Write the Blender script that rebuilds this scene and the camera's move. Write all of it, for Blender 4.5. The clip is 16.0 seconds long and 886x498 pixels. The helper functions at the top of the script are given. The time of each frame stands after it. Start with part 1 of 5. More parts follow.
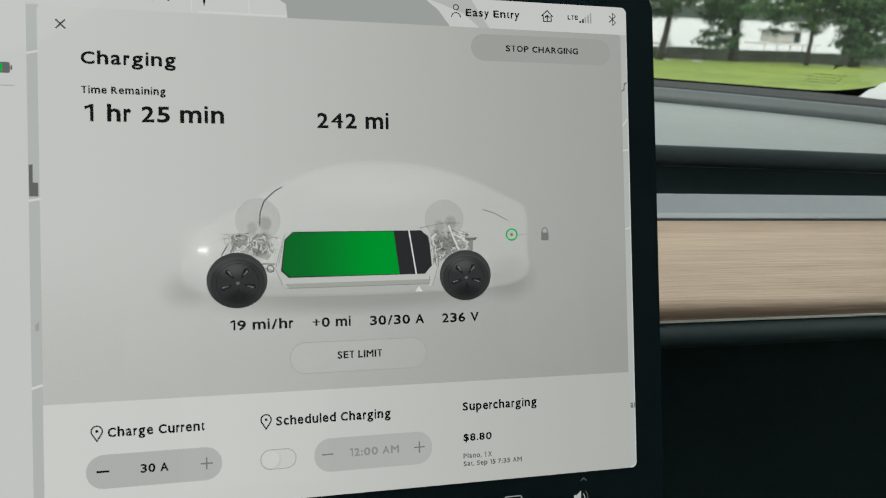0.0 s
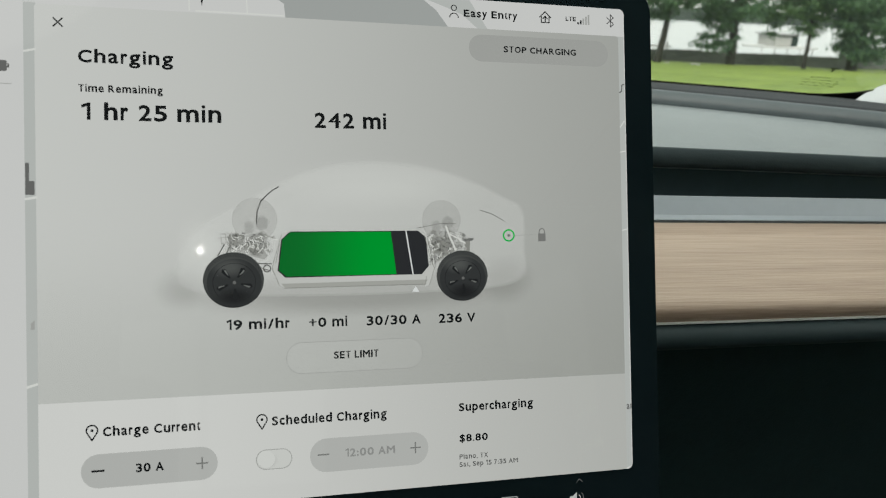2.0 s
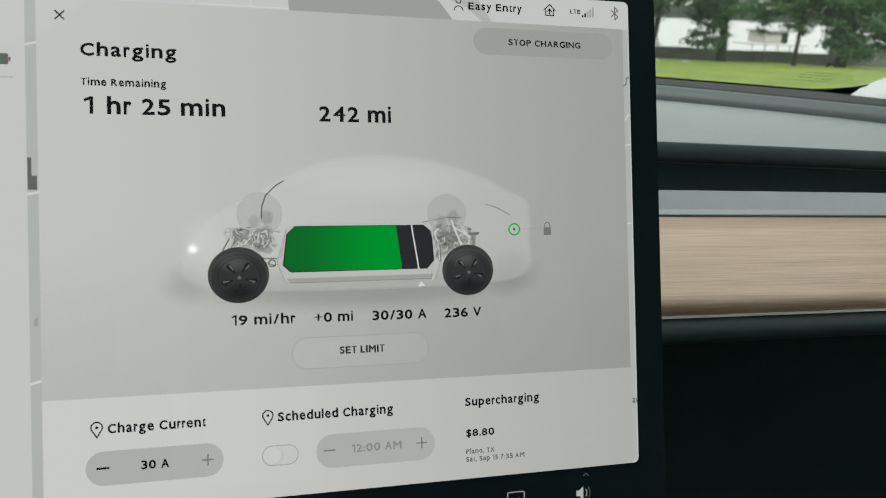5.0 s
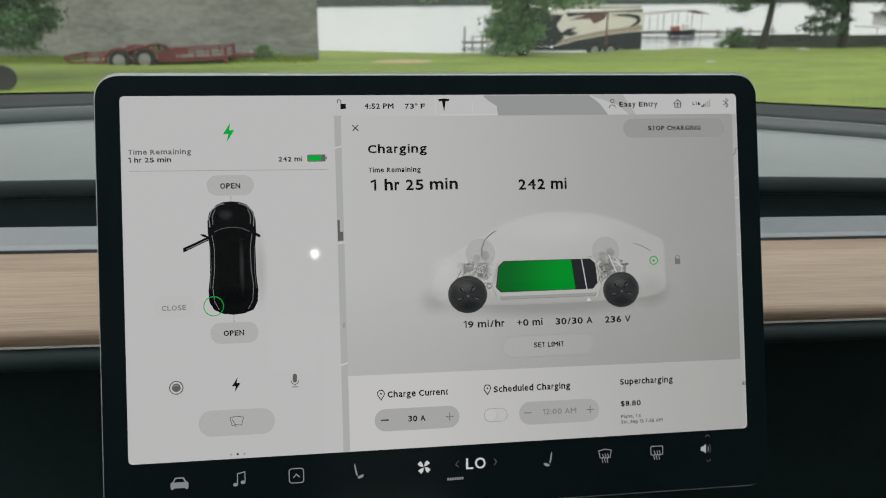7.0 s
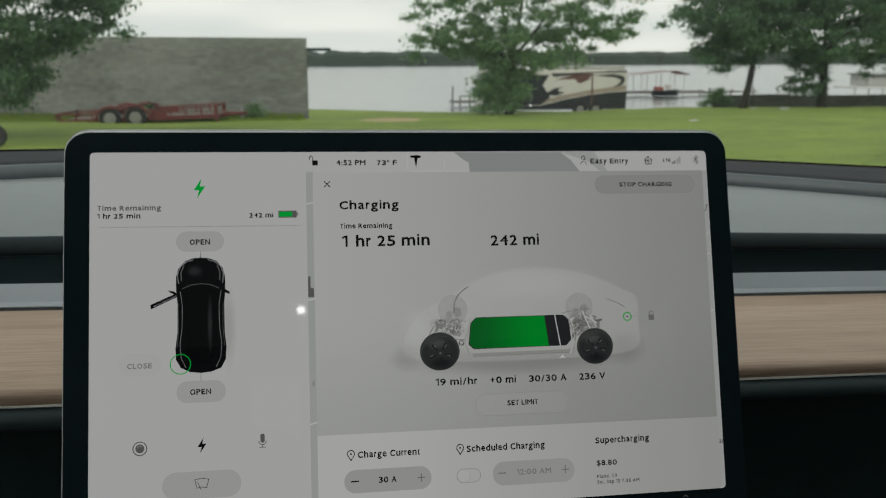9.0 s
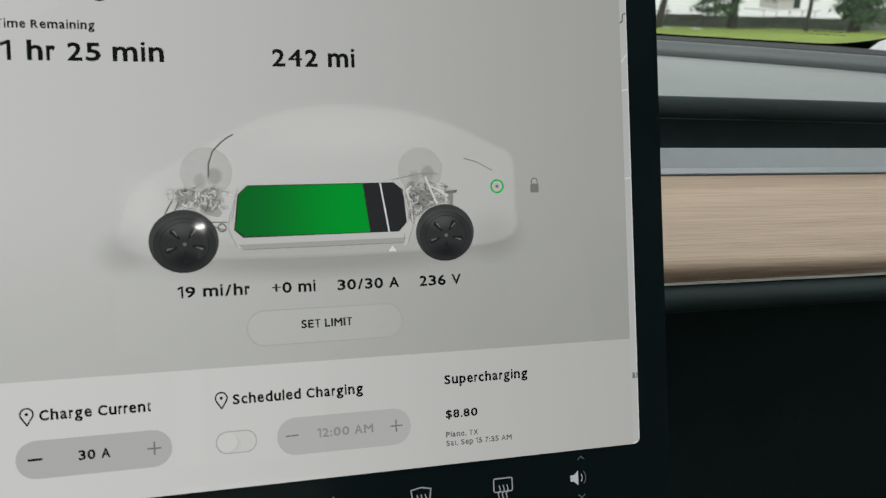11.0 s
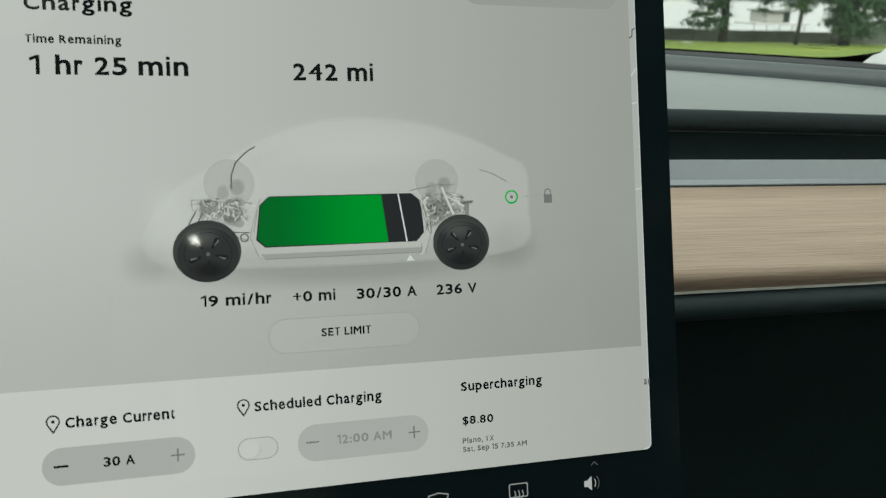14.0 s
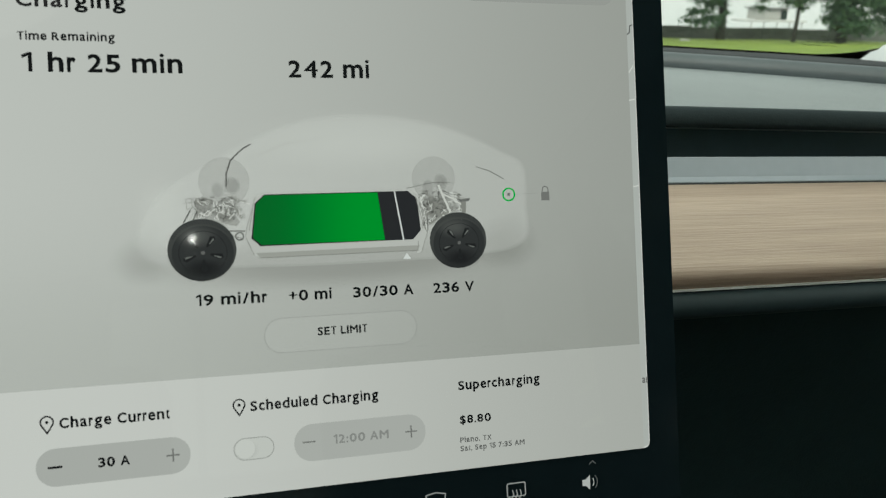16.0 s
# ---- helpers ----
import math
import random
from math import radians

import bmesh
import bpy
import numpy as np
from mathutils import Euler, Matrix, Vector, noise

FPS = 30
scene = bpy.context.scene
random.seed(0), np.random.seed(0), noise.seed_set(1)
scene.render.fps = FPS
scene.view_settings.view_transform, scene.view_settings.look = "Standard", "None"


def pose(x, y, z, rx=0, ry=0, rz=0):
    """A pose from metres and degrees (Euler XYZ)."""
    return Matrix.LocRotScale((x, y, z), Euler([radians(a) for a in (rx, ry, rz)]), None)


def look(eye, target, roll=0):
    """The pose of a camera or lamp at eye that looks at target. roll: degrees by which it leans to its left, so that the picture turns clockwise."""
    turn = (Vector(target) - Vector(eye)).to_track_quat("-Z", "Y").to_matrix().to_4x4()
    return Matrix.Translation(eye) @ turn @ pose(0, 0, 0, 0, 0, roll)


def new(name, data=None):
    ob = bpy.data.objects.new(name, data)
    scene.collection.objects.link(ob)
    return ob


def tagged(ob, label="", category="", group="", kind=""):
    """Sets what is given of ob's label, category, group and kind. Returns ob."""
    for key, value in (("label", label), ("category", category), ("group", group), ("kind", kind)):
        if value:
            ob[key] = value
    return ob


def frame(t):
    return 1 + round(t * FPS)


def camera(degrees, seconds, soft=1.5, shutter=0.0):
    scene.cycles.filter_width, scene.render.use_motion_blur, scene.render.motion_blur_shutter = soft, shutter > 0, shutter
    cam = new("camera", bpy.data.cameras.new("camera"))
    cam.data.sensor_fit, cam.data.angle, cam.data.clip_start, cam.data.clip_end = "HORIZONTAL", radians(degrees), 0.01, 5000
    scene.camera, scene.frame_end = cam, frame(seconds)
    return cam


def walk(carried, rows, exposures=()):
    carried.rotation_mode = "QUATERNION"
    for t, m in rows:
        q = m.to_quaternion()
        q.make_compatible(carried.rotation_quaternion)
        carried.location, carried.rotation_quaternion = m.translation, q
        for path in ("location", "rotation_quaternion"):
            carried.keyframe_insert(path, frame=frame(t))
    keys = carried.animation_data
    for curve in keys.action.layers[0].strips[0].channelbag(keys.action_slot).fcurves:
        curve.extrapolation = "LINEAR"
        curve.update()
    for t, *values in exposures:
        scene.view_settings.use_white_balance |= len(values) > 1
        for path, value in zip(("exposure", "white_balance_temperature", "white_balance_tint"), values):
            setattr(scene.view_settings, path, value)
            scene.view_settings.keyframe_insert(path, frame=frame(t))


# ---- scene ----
import collections

LENS = 58.82
TURN = pose(0, 0, 0.98, -18.101, 0.949, 0.0)   # the touchscreen's own plane in the world
CAR = pose(0, 0, 0.98, 0.03, 1.85, 1.0)        # the car, which leans on the sloping lawn
cam = camera(LENS, 16.0, soft=1.1, shutter=0.2)
cam.data.dof.use_dof, cam.data.dof.focus_distance, cam.data.dof.aperture_fstop = True, 0.345, 22.0
# seconds, then x, y, z, yaw, pitch, roll as seen from the touchscreen's middle
ROWS = [
    (0.0, 0.0139, -0.2857, 0.0024, -13.89, 0.59, 1.25),
    (0.5, 0.0130, -0.2846, 0.0017, -13.89, 0.60, 1.24),
    (1.0, 0.0133, -0.2848, 0.0016, -14.00, 0.52, 1.06),
    (1.5, 0.0131, -0.2854, 0.0017, -14.00, 0.57, 1.00),
    (2.0, 0.0140, -0.2856, 0.0021, -14.10, 0.68, 0.99),
    (2.5, 0.0144, -0.2852, 0.0026, -14.18, 0.65, 1.13),
    (3.0, 0.0143, -0.2856, 0.0040, -14.13, 0.55, 1.34),
    (5.5, 0.0088, -0.2826, 0.0005, -14.73, 0.51, 1.23),
    (6.0, 0.0012, -0.2949, 0.0040, -14.69, 0.51, 1.27),
    (6.2, -0.0105, -0.3146, 0.0091, -14.27, 0.36, 1.43),
    (6.5, -0.0353, -0.3598, 0.0146, -9.61, 0.50, 1.67),
    (6.7, -0.0538, -0.3930, 0.0171, -7.13, 0.46, 1.52),
    (7.0, -0.0526, -0.4059, 0.0149, -7.08, 0.68, 1.72),
    (7.5, -0.0429, -0.4162, 0.0170, -7.18, 1.04, 2.23),
    (8.0, -0.0386, -0.4234, 0.0205, -7.39, 4.83, 2.47),
    (8.5, -0.0392, -0.4241, 0.0203, -7.72, 5.34, 2.58),
    (9.0, -0.0437, -0.4046, 0.0146, -7.90, 4.76, 1.85),
    (9.3, -0.0253, -0.3601, 0.0061, -8.59, 4.44, 0.94),
    (9.5, -0.0030, -0.3242, 0.0139, -12.73, 3.22, 0.88),
    (9.7, 0.0243, -0.2991, 0.0025, -13.10, 3.10, 1.84),
    (10.0, 0.0341, -0.2594, -0.0057, -14.03, -0.81, 2.62),
    (10.2, 0.0364, -0.2532, -0.0035, -13.30, -1.78, 2.37),
    (12.3, 0.0140, -0.2591, -0.0052, -15.15, -0.06, 1.77),
    (12.5, 0.0194, -0.2582, -0.0060, -14.29, -0.01, 1.95),
    (13.0, 0.0194, -0.2575, -0.0064, -14.31, -0.13, 2.13),
    (13.5, 0.0190, -0.2582, -0.0055, -14.41, -0.44, 2.29),
    (14.0, 0.0202, -0.2587, -0.0046, -14.40, -0.43, 2.31),
    (14.5, 0.0209, -0.2579, -0.0045, -14.46, -0.49, 2.33),
    (15.0, 0.0207, -0.2575, -0.0047, -14.40, -0.57, 2.42),
    (15.5, 0.0206, -0.2574, -0.0047, -14.49, -0.62, 2.49),
    (16.0, 0.0210, -0.2571, -0.0046, -14.55, -0.58, 2.44),
]
walk(cam, [(t, TURN @ pose(x, y, z, 90 + pitch, roll, yaw)) for t, x, y, z, yaw, pitch, roll in ROWS],
     exposures=[(0.0, 0.0, 6500, 5), (3.0, 0.0, 6500, 5), (6.0, 0.0, 6500, 7), (6.6, -0.10, 6500, 9), (7.0, -0.20, 6500, 10), (7.5, -0.20, 6500, 9), (8.0, -0.53, 6500, 9),
                (8.4, -0.77, 6500, 7), (9.1, -0.73, 6500, 8), (9.6, -0.35, 6500, 10), (10.2, -0.15, 6500, 12), (12.3, -0.07, 6500, 0), (16.0, -0.08, 6500, -1)])

# ---- world, sun ----
world = bpy.data.worlds.new("overcast")
scene.world = world
world.use_nodes = True
wn, wl = world.node_tree.nodes, world.node_tree.links
wn.clear()
sky = wn.new("ShaderNodeTexSky")
sky.sky_type, sky.sun_disc = "NISHITA", False
sky.sun_elevation, sky.sun_rotation = radians(40), radians(200)
sky.air_density, sky.dust_density, sky.ozone_density = 1.0, 6.0, 1.0
coord = wn.new("ShaderNodeTexCoord")
mapping = wn.new("ShaderNodeMapping")
mapping.inputs["Scale"].default_value = (1.5, 1.5, 14.0)
cloud = wn.new("ShaderNodeTexNoise")
cloud.inputs["Scale"].default_value, cloud.inputs["Detail"].default_value = 2.2, 5.0
ramp = wn.new("ShaderNodeValToRGB")
ramp.color_ramp.elements[0].position, ramp.color_ramp.elements[0].color = 0.30, (13.4, 14.2, 14.0, 1)
ramp.color_ramp.elements[1].position, ramp.color_ramp.elements[1].color = 0.68, (18.5, 18.3, 17.4, 1)
mix = wn.new("ShaderNodeMix")
mix.data_type = "RGBA"
mix.inputs[0].default_value = 0.85
bg = wn.new("ShaderNodeBackground")
bg.inputs["Strength"].default_value = 0.10
wo = wn.new("ShaderNodeOutputWorld")
wl.new(coord.outputs["Generated"], mapping.inputs["Vector"])
wl.new(mapping.outputs[0], cloud.inputs["Vector"])
wl.new(cloud.outputs["Fac"], ramp.inputs[0])
wl.new(sky.outputs[0], mix.inputs[6])
wl.new(ramp.outputs[0], mix.inputs[7])
wl.new(mix.outputs[2], bg.inputs[0])
wl.new(bg.outputs[0], wo.inputs[0])
sun_data = bpy.data.lights.new("sun", "SUN")
sun_data.energy, sun_data.angle, sun_data.color = 2.4, radians(25), (1.0, 0.96, 0.9)
sun = new("sun", sun_data)
sun.matrix_world = look((-6, -14, 14), (0, 0, 0))


# ---- materials ----
def shader(name, color=(0.5, 0.5, 0.5), rough=0.6, metal=0.0, var=0.0, scale=8.0, bump=0.0, bump_scale=60.0, second=None,
           stretch=(1, 1, 1), coat=0.0, spec=0.5, rand=0.0, detail=5.0, contrast=(0.3, 0.7), world=False):
    """A principled material: two colours mixed by noise at two scales, with fine relief."""
    m = bpy.data.materials.new(name)
    m.use_nodes = True
    n, l = m.node_tree.nodes, m.node_tree.links
    b = n["Principled BSDF"]
    b.inputs["Base Color"].default_value = (*color, 1)
    b.inputs["Roughness"].default_value, b.inputs["Metallic"].default_value = rough, metal
    b.inputs["Specular IOR Level"].default_value = spec
    b.inputs["Coat Weight"].default_value = coat
    tc = n.new("ShaderNodeTexCoord")
    mp = n.new("ShaderNodeMapping")
    mp.inputs["Scale"].default_value = stretch
    l.new(n.new("ShaderNodeNewGeometry").outputs["Position"] if world else tc.outputs["Object"], mp.inputs["Vector"])
    if var or second:
        second = second or tuple(c * (1 - var) for c in color)
        big, fine = n.new("ShaderNodeTexNoise"), n.new("ShaderNodeTexNoise")
        big.inputs["Scale"].default_value, fine.inputs["Scale"].default_value = scale, scale * 9
        big.inputs["Detail"].default_value = fine.inputs["Detail"].default_value = detail
        l.new(mp.outputs[0], big.inputs["Vector"])
        l.new(mp.outputs[0], fine.inputs["Vector"])
        add = n.new("ShaderNodeMath")
        add.operation = "MULTIPLY_ADD"
        add.inputs[1].default_value = 0.45
        l.new(fine.outputs["Fac"], add.inputs[0])
        half = n.new("ShaderNodeMath")
        half.operation = "MULTIPLY"
        half.inputs[1].default_value = 0.55
        l.new(big.outputs["Fac"], half.inputs[0])
        l.new(half.outputs[0], add.inputs[2])
        fac = n.new("ShaderNodeMapRange")
        fac.inputs[1].default_value, fac.inputs[2].default_value = contrast
        l.new(add.outputs[0], fac.inputs[0])
        mx = n.new("ShaderNodeMix")
        mx.data_type = "RGBA"
        mx.inputs[6].default_value, mx.inputs[7].default_value = (*color, 1), (*second, 1)
        l.new(fac.outputs[0], mx.inputs[0])
        out = mx.outputs[2]
        if rand:
            info, hsv, mr = n.new("ShaderNodeObjectInfo"), n.new("ShaderNodeHueSaturation"), n.new("ShaderNodeMapRange")
            mr.inputs[3].default_value, mr.inputs[4].default_value = 1 - rand, 1 + rand
            l.new(info.outputs["Random"], mr.inputs[0])
            l.new(mr.outputs[0], hsv.inputs["Value"])
            l.new(out, hsv.inputs["Color"])
            out = hsv.outputs[0]
        l.new(out, b.inputs["Base Color"])
    if bump:
        bn, bp = n.new("ShaderNodeTexNoise"), n.new("ShaderNodeBump")
        bn.inputs["Scale"].default_value, bn.inputs["Detail"].default_value = bump_scale, 4
        bp.inputs["Strength"].default_value, bp.inputs["Distance"].default_value = bump, 0.02
        l.new(mp.outputs[0], bn.inputs["Vector"])
        l.new(bn.outputs["Fac"], bp.inputs["Height"])
        l.new(bp.outputs[0], b.inputs["Normal"])
    return m


def leaf_shader(name, dark, light):
    """Leaves: each its own green, slightly see-through."""
    m = bpy.data.materials.new(name)
    m.use_nodes = True
    n, l = m.node_tree.nodes, m.node_tree.links
    b = n["Principled BSDF"]
    b.inputs["Roughness"].default_value = 0.55
    geo, rp = n.new("ShaderNodeNewGeometry"), n.new("ShaderNodeValToRGB")
    rp.color_ramp.elements[0].color, rp.color_ramp.elements[1].color = (*dark, 1), (*light, 1)
    l.new(geo.outputs["Random Per Island"], rp.inputs[0])
    l.new(rp.outputs[0], b.inputs["Base Color"])
    tr, ms = n.new("ShaderNodeBsdfTranslucent"), n.new("ShaderNodeMixShader")
    ms.inputs[0].default_value = 0.42
    l.new(rp.outputs[0], tr.inputs[0])
    l.new(b.outputs[0], ms.inputs[1])
    l.new(tr.outputs[0], ms.inputs[2])
    l.new(ms.outputs[0], n["Material Output"].inputs[0])
    return m


def lit(name, color, strength=1.0, alpha=1.0, to=None, axis="X", lo=0.0, hi=1.0, glass=True, fade=None):
    """A patch of the lit display under glossy cover glass; with `to`, the colour runs along an axis of the object."""
    m = bpy.data.materials.new(name)
    m.use_nodes = True
    n, l = m.node_tree.nodes, m.node_tree.links
    b = n["Principled BSDF"]
    b.inputs["Base Color"].default_value = (0.004, 0.004, 0.004, 1)
    b.inputs["Roughness"].default_value = 0.035
    b.inputs["Specular IOR Level"].default_value = 0.22 if glass else 0.0
    b.inputs["Emission Color"].default_value = (*color, 1)
    b.inputs["Emission Strength"].default_value = strength
    b.inputs["Alpha"].default_value = alpha
    if fade:
        tc, sp, mr = n.new("ShaderNodeTexCoord"), n.new("ShaderNodeSeparateXYZ"), n.new("ShaderNodeMapRange")
        mr.interpolation_type = "SMOOTHSTEP"
        mr.inputs[1].default_value, mr.inputs[2].default_value = fade
        mr.inputs[3].default_value, mr.inputs[4].default_value = 0.0, alpha
        l.new(tc.outputs["Object"], sp.inputs[0])
        l.new(sp.outputs["Z"], mr.inputs[0])
        l.new(mr.outputs[0], b.inputs["Alpha"])
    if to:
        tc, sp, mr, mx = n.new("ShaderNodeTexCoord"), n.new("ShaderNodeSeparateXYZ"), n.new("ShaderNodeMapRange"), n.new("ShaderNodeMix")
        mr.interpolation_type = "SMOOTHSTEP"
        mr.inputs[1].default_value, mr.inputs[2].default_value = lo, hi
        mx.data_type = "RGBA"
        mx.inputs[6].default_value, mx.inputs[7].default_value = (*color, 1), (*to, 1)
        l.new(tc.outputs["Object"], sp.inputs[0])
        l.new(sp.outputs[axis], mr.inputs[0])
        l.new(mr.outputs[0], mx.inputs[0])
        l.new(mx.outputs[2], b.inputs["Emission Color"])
    return m


def window_glass(name, tint=(1, 1, 1)):
    m = bpy.data.materials.new(name)
    m.use_nodes = True
    n, l = m.node_tree.nodes, m.node_tree.links
    n.remove(n["Principled BSDF"])
    tr, gl, fr, ms = n.new("ShaderNodeBsdfTransparent"), n.new("ShaderNodeBsdfGlossy"), n.new("ShaderNodeFresnel"), n.new("ShaderNodeMixShader")
    tr.inputs[0].default_value = (*tint, 1)
    gl.inputs["Roughness"].default_value = 0.02
    fr.inputs[0].default_value = 1.3
    l.new(fr.outputs[0], ms.inputs[0])
    l.new(tr.outputs[0], ms.inputs[1])
    l.new(gl.outputs[0], ms.inputs[2])
    # a faint pale veil mixed in, painting the haze of glare on the glass
    veil, md = n.new("ShaderNodeBsdfTranslucent"), n.new("ShaderNodeMixShader")
    veil.inputs[0].default_value = (0.80, 0.92, 0.88, 1)
    md.inputs[0].default_value = 0.015
    l.new(ms.outputs[0], md.inputs[1])
    l.new(veil.outputs[0], md.inputs[2])
    l.new(md.outputs[0], n["Material Output"].inputs[0])
    return m


M_PAD = shader("dash_pad_grey", (0.196, 0.220, 0.227), 0.55, var=0.12, scale=30, bump=0.12, bump_scale=900)
M_RIDGE = shader("dash_ridge_grey", (0.068, 0.085, 0.092), 0.5, var=0.15, scale=25, bump=0.1, bump_scale=900)
M_DECK = shader("defroster_deck_grey", (0.026, 0.030, 0.034), 0.8, var=0.2, scale=25, spec=0.2, bump=0.15, bump_scale=900)
M_LIP = shader("lower_lip_plastic", (0.026, 0.045, 0.049), 0.55, var=0.15, scale=22, spec=0.35, bump=0.03, bump_scale=1500)
M_GAP = shader("panel_gap_black", (0.010, 0.012, 0.012), 0.9, var=0.2, scale=12)
M_DARK = shader("soft_black_plastic", (0.020, 0.043, 0.046), 0.65, spec=0.25, var=0.25, scale=20, bump=0.1, bump_scale=700)
M_NOSE_SHADE = shader("nose_shade", (0.026, 0.038, 0.041), 0.8, spec=0.2, var=0.2, scale=25, bump=0.1, bump_scale=800)
M_SLOT = shader("vent_black", (0.042, 0.070, 0.079), 0.9, var=0.2, scale=12)
M_LEDGE = shader("satin_ledge", (0.40, 0.44, 0.48), 0.35, var=0.08, scale=18)
M_BRIGHT = shader("bright_trim", (0.85, 0.84, 0.81), 0.3, metal=0.0, var=0.06, scale=20)
M_WOOD = shader("open_pore_wood", (0.54, 0.41, 0.315), 0.5, second=(0.36, 0.253, 0.185), scale=9, stretch=(0.30, 11, 11), bump=0.12, bump_scale=90, contrast=(0.36, 0.66), detail=8)
M_BEZEL = shader("bezel_black_glass", (0.011, 0.020, 0.024), 0.12, var=0.2, scale=9, spec=0.08)
M_HOUSING = shader("housing_satin_metal", (0.78, 0.80, 0.81), 0.48, metal=1.0, var=0.12, scale=40)
M_TRIM = shader("pillar_cloth", (0.55, 0.575, 0.59), 0.9, var=0.08, scale=60, bump=0.2, bump_scale=1200)
M_FRIT = shader("black_ceramic_border", (0.006, 0.006, 0.006), 0.5, var=0.2, scale=20)
M_GLASS = window_glass("windshield_glass", (0.93, 0.95, 0.93))
M_CABIN = shader("cabin_black", (0.025, 0.025, 0.026), 0.8, var=0.2, scale=6)
M_GRASS = shader("lawn", (0.178, 0.245, 0.026), 0.9, second=(0.108, 0.165, 0.017), scale=0.36, stretch=(0.45, 1, 1), bump=0.5, bump_scale=9, contrast=(0.42, 0.58))
M_BLADE = leaf_shader("grass_blade", (0.118, 0.185, 0.020), (0.19, 0.25, 0.032))
M_SAND = shader("bare_sandy_soil", (0.40, 0.31, 0.17), 0.95, var=0.3, scale=3, bump=0.3, bump_scale=20)
M_BLOCK = shader("weathered_block", (0.195, 0.205, 0.185), 0.9, second=(0.118, 0.124, 0.113), scale=0.8, stretch=(0.5, 1, 1.5), bump=0.4, bump_scale=25, rand=0.08, contrast=(0.40, 0.60), world=True)
M_JOINT = shader("mortar", (0.165, 0.165, 0.153), 0.95, var=0.3, scale=4, bump=0.3, bump_scale=30)
M_RED = shader("rusty_red_paint", (0.125, 0.020, 0.018), 0.7, second=(0.058, 0.024, 0.019), scale=3, contrast=(0.4, 0.75))
M_TYRE = shader("tyre_rubber", (0.018, 0.018, 0.018), 0.8, var=0.3, scale=10)
M_RIM = shader("grey_rim", (0.27, 0.27, 0.255), 0.5, metal=0.3, var=0.3, scale=8)
M_PLANK = shader("grey_plank", (0.15, 0.14, 0.125), 0.85, var=0.35, scale=4, stretch=(0.4, 4, 4))
M_BARK = shader("tree_bark", (0.056, 0.052, 0.044), 0.95, second=(0.03, 0.028, 0.024), scale=3, stretch=(3, 3, 0.7), bump=0.8, bump_scale=14)
M_LEAF = leaf_shader("oak_leaf", (0.074, 0.150, 0.072), (0.215, 0.345, 0.150))
M_LEAF_DARK = leaf_shader("dark_leaf", (0.046, 0.104, 0.059), (0.136, 0.242, 0.110))
M_FAR = shader("far_wood", (0.045, 0.062, 0.05), 0.95, var=0.4, scale=0.02, contrast=(0.35, 0.65))
M_CREAM = shader("cream_gelcoat", (0.56, 0.54, 0.50), 0.35, var=0.1, scale=1.5)
M_SWOOSH = shader("dark_swoosh", (0.013, 0.015, 0.020), 0.3, var=0.2, scale=2)
M_MAROON = shader("maroon_swoosh", (0.11, 0.05, 0.045), 0.35, var=0.2, scale=2)
M_TAN = shader("tan_swoosh", (0.30, 0.25, 0.20), 0.35, var=0.15, scale=2)
M_RVGLASS = shader("dark_window", (0.02, 0.03, 0.035), 0.08)
M_STEEL = shader("galvanised_steel", (0.42, 0.42, 0.42), 0.5, metal=0.5, var=0.2, scale=6)
M_ROOF = shader("reddish_roof", (0.42, 0.27, 0.25), 0.6, var=0.2, scale=2)
M_BOATRED = shader("red_boat", (0.27, 0.08, 0.065), 0.4, var=0.15, scale=3)
M_PALE = shader("pale_boards", (0.42, 0.42, 0.40), 0.8, var=0.2, scale=3)
M_WHITEPOST = shader("white_post", (0.62, 0.62, 0.60), 0.6, var=0.15, scale=3)
M_WATER = shader("lake_water", (0.05, 0.07, 0.075), 0.16, bump=0.25, bump_scale=0.9, stretch=(0.5, 1, 1), spec=1.0)
M_DROP = shader("rain_drop", (0.6, 0.62, 0.62), 0.1)
M_MARK = shader("etched_mark", (0.12, 0.15, 0.06), 0.8)

# display colours
L_LEFT = lit("display_left", (0.545, 0.54, 0.538))
# page's own gradient and viewing-angle dimming to the right, both put into the colours
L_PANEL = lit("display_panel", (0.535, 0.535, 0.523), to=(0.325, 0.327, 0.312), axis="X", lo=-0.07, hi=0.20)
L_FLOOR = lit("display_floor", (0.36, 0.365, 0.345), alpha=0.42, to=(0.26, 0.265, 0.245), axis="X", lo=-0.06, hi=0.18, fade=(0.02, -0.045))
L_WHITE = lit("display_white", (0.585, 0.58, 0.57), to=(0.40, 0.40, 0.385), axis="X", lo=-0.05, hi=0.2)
L_PILL = lit("display_pill", (0.405, 0.405, 0.395))
L_PILL2 = lit("display_pill_grey", (0.315, 0.315, 0.305), alpha=0.85)
L_LINE = lit("display_line", (0.33, 0.33, 0.32))
L_EDGE = lit("display_edge", (0.43, 0.43, 0.415), alpha=0.8)
L_INK = lit("display_ink", (0.004, 0.005, 0.0055))
L_GREYTEXT = lit("display_grey_text", (0.12, 0.12, 0.118))
L_ICONDARK = lit("display_icon_dark", (0.05, 0.05, 0.05))
L_MIDTEXT = lit("display_mid_text", (0.17, 0.17, 0.165))
L_PALETEXT = lit("display_pale_text", (0.24, 0.24, 0.235))
L_MAP = lit("display_map", (0.42, 0.43, 0.42))
L_MAPDARK = lit("display_map_dark", (0.32, 0.33, 0.325))
L_ROAD = lit("display_road", (0.60, 0.60, 0.58))
L_GREEN = lit("display_green", (0.0, 0.40, 0.045))
